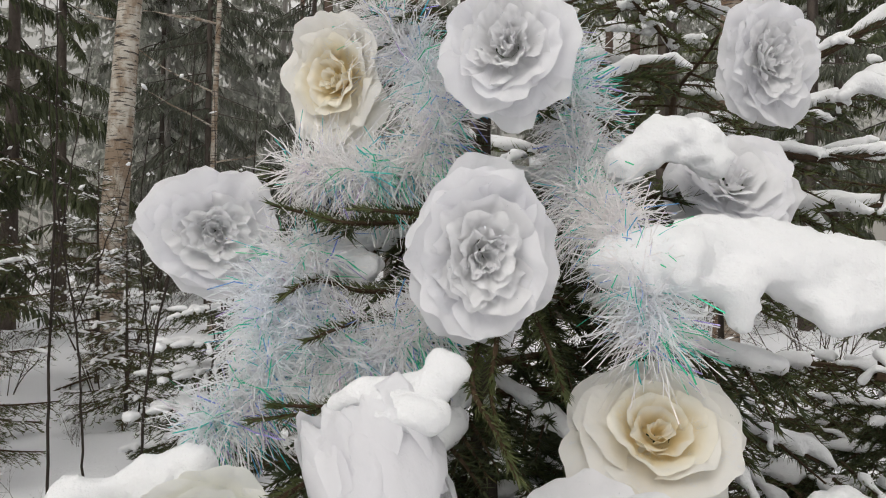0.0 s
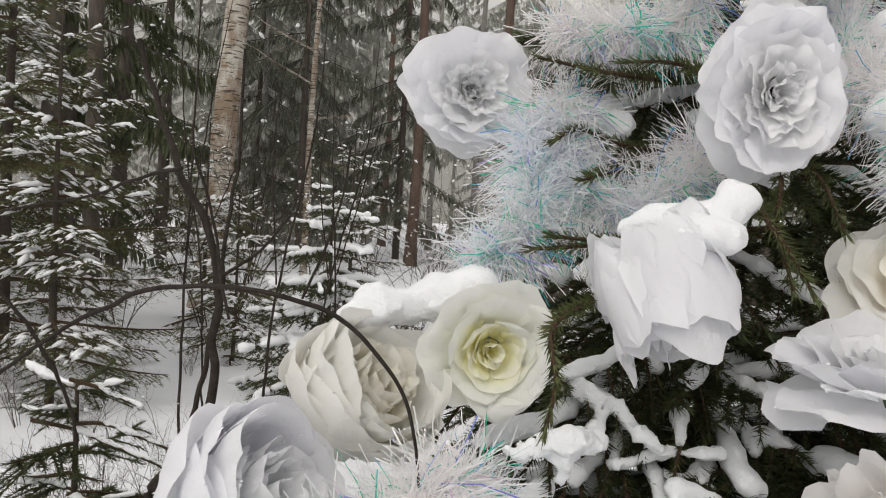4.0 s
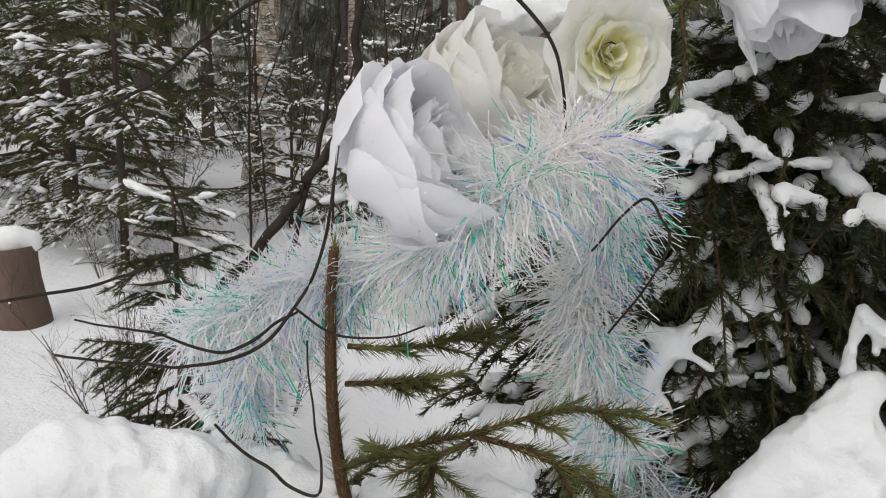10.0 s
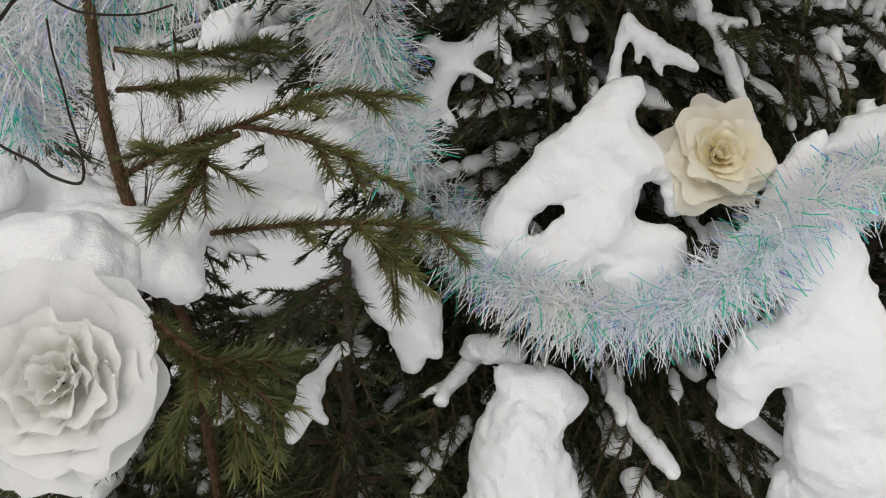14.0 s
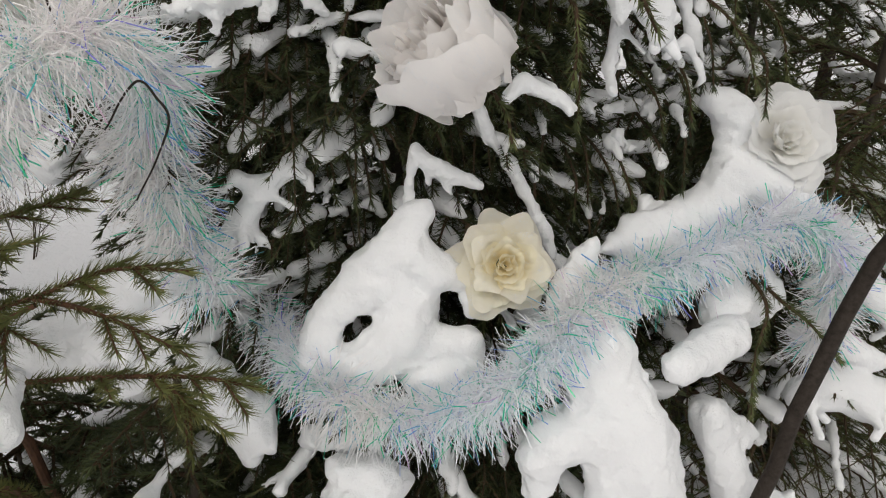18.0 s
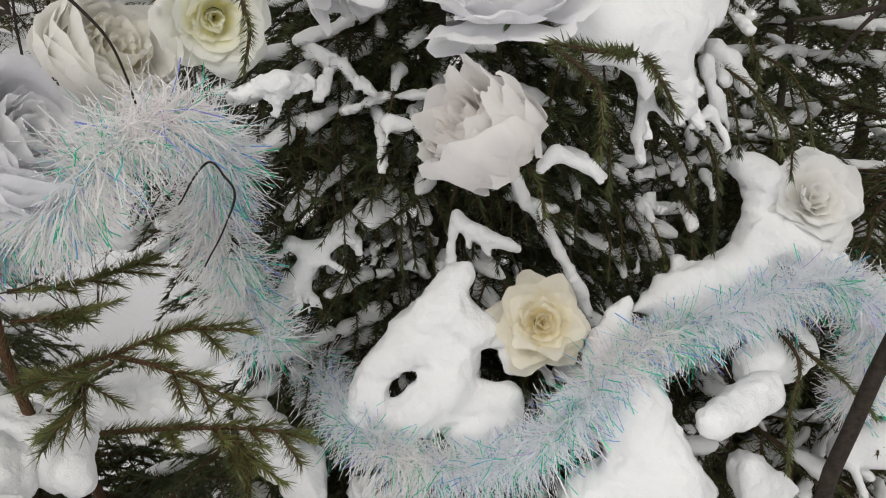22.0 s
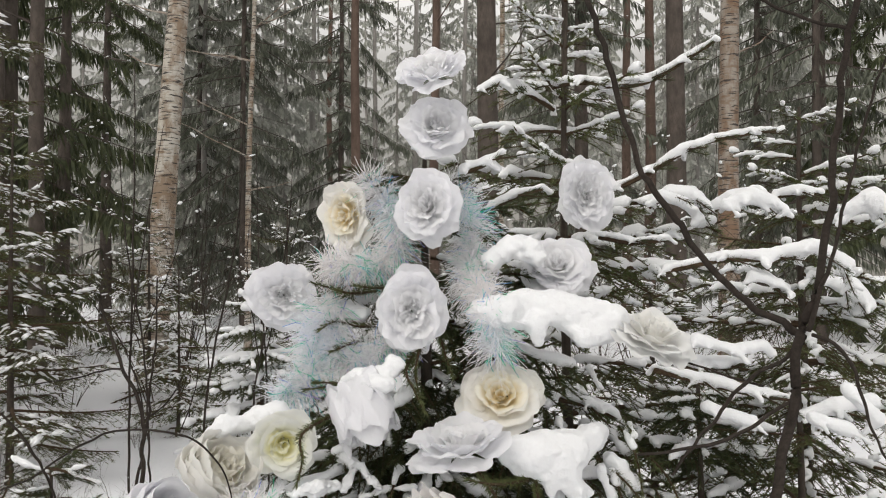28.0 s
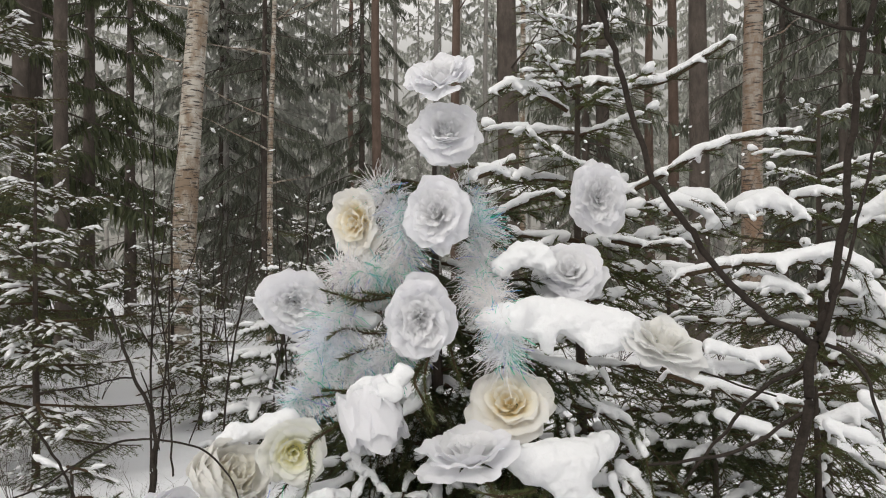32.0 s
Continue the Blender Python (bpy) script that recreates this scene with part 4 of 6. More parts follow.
# ---------------------------------------------------------------- snow on the boughs
def pieces(v, f):
    """Splits a skin into its separate bodies."""
    mark = np.arange(len(v))
    while True:
        low = np.minimum.reduce([mark[f[:, 0]], mark[f[:, 1]], mark[f[:, 2]]])
        then = mark.copy()
        for c in range(3):
            np.minimum.at(then, f[:, c], low)
        then = then[then]
        if (then == mark).all():
            break
        mark = then
    for root in np.unique(mark[f[:, 0]]):
        some = f[mark[f[:, 0]] == root]
        used, inv = np.unique(some, return_inverse=True)
        if len(some) > 150:
            yield v[used], inv.reshape(-1, 3)


def snow_load(label, *chains, sprigs=False, **how):
    """A lump of snow; with sprigs it also clings to twigs that leave it on all sides."""
    chains = list(chains)
    if sprigs:
        how = dict(dict(melt=0.010, rough=0.0035, crumb=0.0016), **how)
        rng = np.random.default_rng(len(label) + int(1000 * abs(chains[0][0][0])))
        for ch in list(chains):
            for x, y, z, r in ch:
                for _ in range(2):
                    a, ln = rng.random() * 6.28, r * (1.2 + 1.2 * rng.random()) + 0.012
                    way = np.array([math.cos(a), math.sin(a) - 0.3, -0.45 - 0.6 * rng.random()])
                    end = np.array([x, y, z]) + unit(way) * ln
                    chains.append([(x, y, z - 0.2 * r, 0.35 * r), (*(0.5 * (end + [x, y, z + 0.1 * r])), 0.22 * r + 0.002), (*end, 0.08 * r + 0.003)])
    for v, f in pieces(*soft_lump(chains, **how)):
        tagged(new("snow_load", Geo().put(v, f).mesh("snow_load", [M_SNOW])), label, "snow", "snow on the boughs")


snow_load("smooth rounded heap of snow with hollows", [(0.0601, 0.575, 0.8112, 0.0185), (0.0488, 0.57, 0.7852, 0.0261), (0.0332, 0.57, 0.7613, 0.0313), (0.0161, 0.565, 0.7447, 0.0288)], [(0.0548, 0.565, 0.7737, 0.0298), (0.0764, 0.56, 0.7585, 0.0224)], [(0.0141, 0.565, 0.7398, 0.0264), (-0.0049, 0.565, 0.7282, 0.0252), (-0.0288, 0.565, 0.7072, 0.0216), (-0.0396, 0.56, 0.679, 0.0217), (-0.0472, 0.545, 0.6592, 0.0203)], [(0.0764, 0.56, 0.7599, 0.0174), (0.0971, 0.56, 0.7525, 0.0106), (0.1146, 0.56, 0.7367, 0.0088), (0.1204, 0.55, 0.7136, 0.0113)], [(0.0456, 0.565, 0.7461, 0.0289), (0.0561, 0.56, 0.7167, 0.0316), (0.045, 0.55, 0.683, 0.0355), (0.0194, 0.545, 0.6625, 0.0317), (-0.0094, 0.545, 0.6507, 0.0255)], [(0.0545, 0.55, 0.6864, 0.0279), (0.086, 0.545, 0.6777, 0.019), (0.1171, 0.54, 0.68, 0.0176), (0.111, 0.535, 0.6502, 0.0216), (0.0666, 0.535, 0.644, 0.0254)], melt=0.009, rough=0.005)
snow_load("small lump of snow", [(0.163, 0.5, 0.688, 0.012), (0.174, 0.5, 0.705, 0.0132)])
snow_load("big rounded pillow of snow hanging over a bough", [(0.25, 0.56, 0.793, 0.0031), (0.239, 0.56, 0.769, 0.0125), (0.226, 0.55, 0.74, 0.0237), (0.223, 0.53, 0.712, 0.0309), (0.231, 0.515, 0.682, 0.0357)], [(0.25, 0.51, 0.696, 0.0319), (0.257, 0.5, 0.66, 0.0378), (0.277, 0.49, 0.615, 0.0468), (0.294, 0.485, 0.566, 0.0522), (0.303, 0.48, 0.501, 0.0542), (0.311, 0.48, 0.449, 0.0486)], [(0.25, 0.49, 0.604, 0.0387), (0.208, 0.48, 0.599, 0.0326), (0.189, 0.475, 0.572, 0.0219), (0.187, 0.475, 0.529, 0.0113)], [(0.265, 0.49, 0.437, 0.0184), (0.254, 0.49, 0.399, 0.0113)], [(0.308, 0.48, 0.426, 0.0308), (0.314, 0.48, 0.369, 0.0153), (0.306, 0.48, 0.327, 0.0117)], [(0.345, 0.49, 0.422, 0.0282), (0.355, 0.49, 0.385, 0.0141)])
snow_load("snow shelf along a bough under a rose", [(0.258, 0.575, 0.767, 0.0044), (0.289, 0.59, 0.771, 0.0168), (0.331, 0.61, 0.776, 0.029), (0.379, 0.63, 0.773, 0.031), (0.414, 0.645, 0.792, 0.0299), (0.43, 0.655, 0.824, 0.0272)], [(0.338, 0.64, 0.773, 0.0204), (0.332, 0.65, 0.797, 0.0109)], [(0.433, 0.66, 0.822, 0.0246), (0.423, 0.665, 0.857, 0.0203), (0.427, 0.67, 0.89, 0.0269), (0.402, 0.675, 0.909, 0.0147)], [(0.43, 0.655, 0.824, 0.0245), (0.465, 0.645, 0.817, 0.0243), (0.5, 0.64, 0.8, 0.0203), (0.524, 0.64, 0.785, 0.015)], [(0.393, 0.63, 0.747, 0.0307), (0.443, 0.625, 0.726, 0.0329), (0.463, 0.6, 0.7, 0.027), (0.418, 0.585, 0.687, 0.0267)], [(0.368, 0.6, 0.747, 0.033), (0.316, 0.58, 0.729, 0.0293), (0.288, 0.565, 0.701, 0.0194)])
snow_load("small tongue of snow", [(0.414, 0.55, 0.677, 0.0207), (0.377, 0.53, 0.668, 0.0216), (0.335, 0.5, 0.669, 0.0172)])
snow_load("wavy ribbon of snow on twigs", [(0.411, 0.57, 0.558, 0.0191), (0.431, 0.56, 0.508, 0.0221), (0.459, 0.55, 0.454, 0.028), (0.481, 0.545, 0.411, 0.0299), (0.491, 0.54, 0.371, 0.0235), (0.51, 0.54, 0.325, 0.0085)], [(0.416, 0.56, 0.56, 0.0151), (0.474, 0.57, 0.522, 0.0131)], [(0.484, 0.55, 0.424, 0.0272), (0.527, 0.55, 0.412, 0.0248), (0.538, 0.55, 0.428, 0.0137)])
snow_load("rounded lump of snow on a low bough", [(-0.015, 0.53, 0.517, 0.0232), (0.013, 0.53, 0.512, 0.0245), (-0.009, 0.52, 0.481, 0.041), (-0.013, 0.51, 0.445, 0.0474), (0.009, 0.5, 0.406, 0.047), (0.033, 0.5, 0.372, 0.0321)], [(-0.02, 0.51, 0.416, 0.0361), (-0.041, 0.505, 0.367, 0.0283), (-0.005, 0.5, 0.335, 0.0188)], [(0.019, 0.53, 0.515, 0.021), (0.04, 0.535, 0.5, 0.0155)])
snow_load("soft lump of snow on a low bough", [(-0.17, 0.58, 0.639, 0.0231), (-0.154, 0.575, 0.613, 0.0301), (-0.133, 0.57, 0.58, 0.0318), (-0.119, 0.565, 0.549, 0.0243), (-0.125, 0.56, 0.515, 0.0117)], [(-0.057, 0.59, 0.521, 0.0208), (-0.027, 0.59, 0.522, 0.0184)], [(-0.213, 0.6, 0.499, 0.0231), (-0.189, 0.6, 0.505, 0.0182)], rough=0.009)
snow_load("thin fingers of snow on twigs", [(0.0596, 0.595, 0.8748, 0.0049), (0.0554, 0.595, 0.8486, 0.0056), (0.0562, 0.595, 0.8184, 0.0069)], [(0.0606, 0.592, 0.8738, 0.0055), (0.0793, 0.592, 0.8606, 0.0074), (0.0943, 0.592, 0.8525, 0.0081), (0.1119, 0.592, 0.8469, 0.0056), (0.1285, 0.592, 0.8373, 0.0037)], [(0.0868, 0.592, 0.8526, 0.0043), (0.0986, 0.592, 0.8284, 0.0025)], [(0.0718, 0.592, 0.8646, 0.0037), (0.0746, 0.592, 0.8395, 0.0025)], [(0.1231, 0.625, 0.9166, 0.0063), (0.1416, 0.625, 0.8803, 0.0057), (0.1647, 0.625, 0.853, 0.009), (0.1785, 0.625, 0.8252, 0.0059), (0.1931, 0.625, 0.8003, 0.0066), (0.2083, 0.625, 0.7712, 0.008), (0.2202, 0.625, 0.7452, 0.0067)], melt=0.005, rough=0.0035, crumb=0.0015, freq=45, voxel=0.0026)
snow_load("branching strip of snow on twigs", [(-0.149, 0.6, 0.757, 0.0135), (-0.118, 0.6, 0.795, 0.0133), (-0.094, 0.6, 0.832, 0.0113), (-0.068, 0.6, 0.858, 0.0087), (-0.038, 0.64, 0.874, 0.0063), (-0.026, 0.66, 0.881, 0.0036)], [(-0.068, 0.61, 0.858, 0.0061), (-0.049, 0.61, 0.845, 0.0035)], [(-0.093, 0.6, 0.836, 0.0078), (-0.121, 0.6, 0.846, 0.0039)], [(-0.121, 0.6, 0.795, 0.0089), (-0.1, 0.6, 0.778, 0.0045)], sprigs=True)
snow_load("strips of snow on inner twigs of the spruce", [(-0.034, 0.66, 0.815, 0.0036), (0.006, 0.66, 0.832, 0.0048), (0.023, 0.66, 0.834, 0.0028)], [(-0.076, 0.66, 0.779, 0.0037), (-0.022, 0.66, 0.786, 0.0049), (0.019, 0.66, 0.792, 0.0032)], [(0.177, 0.7, 0.92, 0.0028), (0.218, 0.7, 0.912, 0.0045), (0.261, 0.7, 0.898, 0.0049), (0.303, 0.7, 0.894, 0.0033)], [(-0.099, 0.68, 0.88, 0.0040), (-0.072, 0.68, 0.893, 0.0056), (-0.056, 0.68, 0.892, 0.0032)], [(0.247, 0.7, 1.026, 0.0055), (0.229, 0.7, 1.045, 0.0039)], [(0.021, 0.7, 0.9, 0.0032), (-0.006, 0.7, 0.894, 0.0041), (-0.027, 0.7, 0.887, 0.0029)], [(-0.011, 0.66, 0.97, 0.0034), (0.015, 0.66, 0.976, 0.0053)], [(0.306, 0.7, 0.862, 0.0038), (0.344, 0.7, 0.897, 0.0041)], sprigs=True, rough=0.005, crumb=0.003, freq=50, voxel=0.0026)
snow_load("lobed clump of snow sagging off a bough", [(0.171, 0.56, 1.09, 0.0162), (0.207, 0.57, 1.078, 0.0264), (0.245, 0.585, 1.074, 0.0309), (0.284, 0.6, 1.075, 0.0286), (0.313, 0.62, 1.088, 0.021), (0.335, 0.64, 1.095, 0.0119)], [(0.215, 0.565, 1.066, 0.022), (0.243, 0.565, 1.038, 0.0134), (0.247, 0.565, 1.005, 0.0079), (0.253, 0.565, 0.972, 0.0034)], [(0.268, 0.58, 1.058, 0.0248), (0.286, 0.58, 1.025, 0.016), (0.295, 0.58, 0.993, 0.0064)], [(0.197, 0.57, 1.07, 0.0165), (0.196, 0.57, 1.049, 0.0067)], [(0.264, 0.58, 1.047, 0.0102), (0.269, 0.58, 1.019, 0.0046)], [(0.334, 0.65, 1.032, 0.0074), (0.349, 0.65, 0.995, 0.0094), (0.372, 0.65, 0.957, 0.0083), (0.382, 0.65, 0.934, 0.0058)], [(0.357, 0.68, 1.04, 0.0115), (0.375, 0.68, 1.025, 0.0128), (0.398, 0.68, 1.002, 0.0104)])
snow_load("small clump of snow on a bough", [(-0.0971, 0.66, 1.0445, 0.0085), (-0.0694, 0.65, 1.035, 0.0109), (-0.0419, 0.63, 1.0158, 0.0072), (-0.0298, 0.62, 1.0073, 0.0036)], [(-0.0721, 0.64, 1.0233, 0.0078), (-0.0826, 0.62, 1.0029, 0.0053)], [(-0.0589, 0.64, 0.984, 0.0031), (-0.028, 0.64, 0.9942, 0.0037), (0.0026, 0.64, 0.9988, 0.0037), (0.027, 0.64, 0.9999, 0.0024)], melt=0.006, rough=0.006, crumb=0.003, freq=45, voxel=0.0026)
snow_load("long thick slab of snow on a bough", [(0.146, 0.62, 1.291, 0.02392), (0.18, 0.6, 1.295, 0.0287)], [(0.21, 0.62, 1.308, 0.02539), (0.283, 0.62, 1.289, 0.03119), (0.352, 0.62, 1.276, 0.02696)], [(0.222, 0.6, 1.275, 0.01831), (0.229, 0.6, 1.248, 0.00828)], [(0.303, 0.6, 1.254, 0.01601), (0.339, 0.62, 1.267, 0.01647)])
snow_load("arched cap of snow on a bough", [(0.159, 0.68, 1.377, 0.0187), (0.183, 0.68, 1.402, 0.0207), (0.213, 0.68, 1.4, 0.0207), (0.234, 0.68, 1.38, 0.0148)])
snow_load("snow heaped on a drooping rose", [(-0.0721, 0.555, 1.1887, 0.0092), (-0.0515, 0.555, 1.1956, 0.0125), (-0.0287, 0.555, 1.1985, 0.0133), (-0.0101, 0.555, 1.1992, 0.0141), (0.0038, 0.555, 1.2142, 0.0149), (-0.0047, 0.555, 1.2222, 0.0108)], [(-0.0476, 0.53, 1.1876, 0.0088), (-0.0198, 0.53, 1.1886, 0.0111), (-0.0059, 0.53, 1.1851, 0.0079)])
snow_load("small pad of snow", [(-0.113, 0.7, 1.299, 0.0111), (-0.093, 0.7, 1.294, 0.0152), (-0.068, 0.7, 1.282, 0.0121)])
snow_load("wide soft snow round a sapling stem", [(-0.467, 0.5, 0.717, 0.0302), (-0.405, 0.48, 0.702, 0.0296), (-0.354, 0.46, 0.699, 0.0221), (-0.317, 0.45, 0.695, 0.0142)], [(-0.326, 0.52, 0.697, 0.0234), (-0.264, 0.5, 0.72, 0.024), (-0.211, 0.47, 0.72, 0.0144)], [(-0.213, 0.58, 0.757, 0.0185), (-0.171, 0.6, 0.765, 0.0166)], [(-0.383, 0.42, 0.687, 0.021), (-0.349, 0.43, 0.689, 0.0231), (-0.317, 0.43, 0.674, 0.0205)], [(-0.395, 0.45, 0.707, 0.0133), (-0.361, 0.45, 0.712, 0.0178), (-0.325, 0.46, 0.708, 0.0151)])
snow_load("snow heaped over two roses", [(-0.285, 0.545, 1.105, 0.012), (-0.262, 0.56, 1.116, 0.018), (-0.236, 0.575, 1.116, 0.015), (-0.214, 0.585, 1.122, 0.021), (-0.190, 0.59, 1.128, 0.018)])
snow_load("small pads of snow on spruce boughs", [(0.508, 0.95, 1.513, 0.0104), (0.553, 0.95, 1.498, 0.0129), (0.585, 0.95, 1.467, 0.006)], [(0.623, 0.9, 1.489, 0.0125), (0.67, 0.9, 1.508, 0.015), (0.714, 0.9, 1.497, 0.01), (0.74, 0.9, 1.478, 0.0058)], [(0.654, 0.85, 1.35, 0.0097), (0.706, 0.85, 1.337, 0.0088), (0.73, 0.85, 1.314, 0.0056)], [(0.533, 0.8, 1.234, 0.0093), (0.605, 0.8, 1.214, 0.0109), (0.656, 0.8, 1.224, 0.0093)], [(0.784, 0.75, 1.151, 0.0104), (0.838, 0.75, 1.102, 0.0119)], [(0.725, 0.75, 1.101, 0.0119), (0.784, 0.75, 1.082, 0.0134)], [(0.539, 0.75, 1.119, 0.009), (0.617, 0.75, 1.095, 0.0105)], sprigs=True)
snow_load("broad smooth mound of snow over low boughs", [(-0.609, 0.38, 0.743, 0.0246), (-0.558, 0.4, 0.76, 0.0356), (-0.507, 0.42, 0.757, 0.0318), (-0.459, 0.44, 0.744, 0.0256)], [(-0.512, 0.4, 0.741, 0.0222), (-0.475, 0.4, 0.735, 0.0199)])
snow_load("rounded mound of snow over low boughs", [(-0.444, 0.405, 0.692, 0.0377), (-0.392, 0.405, 0.696, 0.0437), (-0.369, 0.417, 0.688, 0.0315)])
snow_load("soft bank of snow over a bough", [(-0.333, 0.5, 0.704, 0.0258), (-0.275, 0.5, 0.713, 0.0302), (-0.238, 0.52, 0.716, 0.0249)], [(-0.246, 0.55, 0.759, 0.0168), (-0.203, 0.55, 0.759, 0.0236), (-0.16, 0.56, 0.76, 0.0183)])
snow_load("lumpy snow over low boughs", [(0.638, 0.72, 0.465, 0.026), (0.7, 0.72, 0.475, 0.034), (0.764, 0.7, 0.455, 0.036)], [(0.66, 0.75, 0.645, 0.014), (0.715, 0.75, 0.622, 0.022), (0.76, 0.72, 0.58, 0.02)], [(0.62, 0.74, 0.56, 0.012), (0.68, 0.73, 0.545, 0.02), (0.74, 0.72, 0.52, 0.016)], [(0.6, 0.76, 0.72, 0.01), (0.66, 0.76, 0.715, 0.016), (0.72, 0.75, 0.7, 0.012)], sprigs=True)
snow_load("pads of snow on low boughs", [(-0.321, 0.52, 0.692, 0.0209), (-0.274, 0.5, 0.711, 0.0251), (-0.241, 0.48, 0.714, 0.0176)], [(-0.348, 0.75, 0.818, 0.029), (-0.305, 0.8, 0.832, 0.0269)])
snow_load("strip of snow along a bough", [(-0.151, 0.52, 1.021, 0.0059), (-0.111, 0.52, 1.029, 0.0091), (-0.084, 0.55, 1.029, 0.0054)], [(-0.111, 0.52, 1.027, 0.0078), (-0.11, 0.52, 1.005, 0.0052)], rough=0.005, crumb=0.003, freq=50, voxel=0.0026)
snow_load("small strips of snow on inner boughs", [(-0.011, 0.62, 0.974, 0.0089), (0.022, 0.62, 0.969, 0.005)], [(0.157, 0.55, 0.956, 0.0053), (0.191, 0.55, 0.941, 0.0043)], [(0.259, 0.62, 0.956, 0.0087), (0.264, 0.62, 1.001, 0.0113)], [(0.298, 0.6, 0.999, 0.01), (0.288, 0.6, 1.026, 0.0087)], [(0.337, 0.62, 0.985, 0.0075), (0.362, 0.62, 0.945, 0.0053)], sprigs=True)


# ---------------------------------------------------------------- the foreground sapling
def sapling(base, top, label, sprays, seed):
    rng = np.random.default_rng(seed)
    tree = thing("spruce_sapling", None, label, "tree")
    line = smooth_line([base, *top], 16)
    g = Geo().put(*tube(line, np.linspace(0.0065, 0.0040, 16), 9), 0)
    g.put(*needles(line[4:], 3000, 0.0185, rng, 0.0016, 45, 1.0, 1.6), 1)
    part("trunk", g.mesh("trunk", [M_YOUNG, M_NEEDLE_YOUNG], smooth=False), tree, "orange-brown stem with short needles")
    for pts in sprays:
        p = smooth_line(pts, 12)
        g = Geo()
        lines = [(p, 0.0026)]
        for i in (3, 5, 7, 9):
            for side in (-1, 1):
                if rng.random() < 0.8:
                    t = unit(p[i + 1] - p[i])
                    way = unit(t + side * 0.9 * np.cross(t, [0, 0, 1.0]) + [0, 0, -0.2])
                    ln = 0.022 + 0.022 * rng.random()
                    lines.append((p[i] + way * ln * np.linspace(0, 1, 4)[:, None], 0.0014))
        for q, r in lines:
            g.put(*tube(q, np.linspace(r, r * 0.5, len(q)), 5), 0)
            g.put(*needles(q, 2500, 0.0165, rng, 0.0016, 52, 0.9, 0.75), 1)
        part("branch", g.mesh("branch", [M_YOUNG, M_NEEDLE_YOUNG], smooth=False), tree)
    return tree


sapling((-0.36, 0.64, 0.05), [(-0.36, 0.58, 0.5), (-0.358, 0.47, 0.69), (-0.367, 0.46, 0.747), (-0.374, 0.46, 0.809), (-0.377, 0.465, 0.884), (-0.376, 0.47, 0.93)],
        "small spruce sapling with an orange-brown stem in the snow", [
            [(-0.367, 0.46, 0.749), (-0.311, 0.44, 0.783), (-0.254, 0.42, 0.810), (-0.190, 0.41, 0.838), (-0.128, 0.40, 0.840)],
            [(-0.258, 0.42, 0.808), (-0.213, 0.40, 0.808), (-0.171, 0.385, 0.797), (-0.131, 0.375, 0.778)],
            [(-0.311, 0.44, 0.783), (-0.285, 0.42, 0.778), (-0.293, 0.40, 0.761), (-0.316, 0.39, 0.743)],
            [(-0.258, 0.42, 0.802), (-0.293, 0.42, 0.786), (-0.332, 0.42, 0.788)],
            [(-0.293, 0.45, 0.707), (-0.223, 0.42, 0.730), (-0.161, 0.40, 0.743), (-0.119, 0.39, 0.746), (-0.081, 0.38, 0.742)],
            [(-0.169, 0.40, 0.742), (-0.147, 0.39, 0.730), (-0.133, 0.38, 0.715)],
        ], 3)
sapling((-0.34, 0.60, 0.05), [(-0.33, 0.50, 0.5), (-0.30, 0.33, 0.69)], "green spruce shoots under the snow", [
            [(-0.366, 0.47, 0.818), (-0.327, 0.47, 0.823), (-0.295, 0.47, 0.829)],
            [(-0.364, 0.47, 0.850), (-0.325, 0.50, 0.842), (-0.279, 0.53, 0.846), (-0.255, 0.55, 0.849)],
            [(-0.266, 0.30, 0.676), (-0.241, 0.29, 0.678), (-0.217, 0.28, 0.667), (-0.201, 0.27, 0.654)],
            [(-0.30, 0.33, 0.69), (-0.262, 0.30, 0.681), (-0.236, 0.30, 0.681), (-0.202, 0.30, 0.682)],
            [(-0.266, 0.30, 0.676), (-0.268, 0.29, 0.661), (-0.277, 0.28, 0.636)],
            [(-0.29, 0.32, 0.688), (-0.258, 0.30, 0.677), (-0.232, 0.28, 0.653), (-0.227, 0.27, 0.630)],
        ], 4)


# ---------------------------------------------------------------- bare shrubs beside the spruce
def bare_stem(name, label, limbs, mat, girth):
    """A leafless shrub or young tree: each limb is a run of (x, y, z, radius)."""
    t = thing(name, None, label, "shrub")
    for k, pts in enumerate(limbs):
        p = smooth_line(pts, 8 * len(pts))
        d = np.zeros_like(p[:, :3])
        for a in range(3):
            d[:, a] = lumps(p[:, :3] + 11 * a + k, 45) * 0.4 * p[:, 3] * 2
        part("stem", Geo().put(*tube(p[:, :3] + d, np.maximum(p[:, 3] * girth, 0.0007), 8)).mesh("stem", [mat]), t)


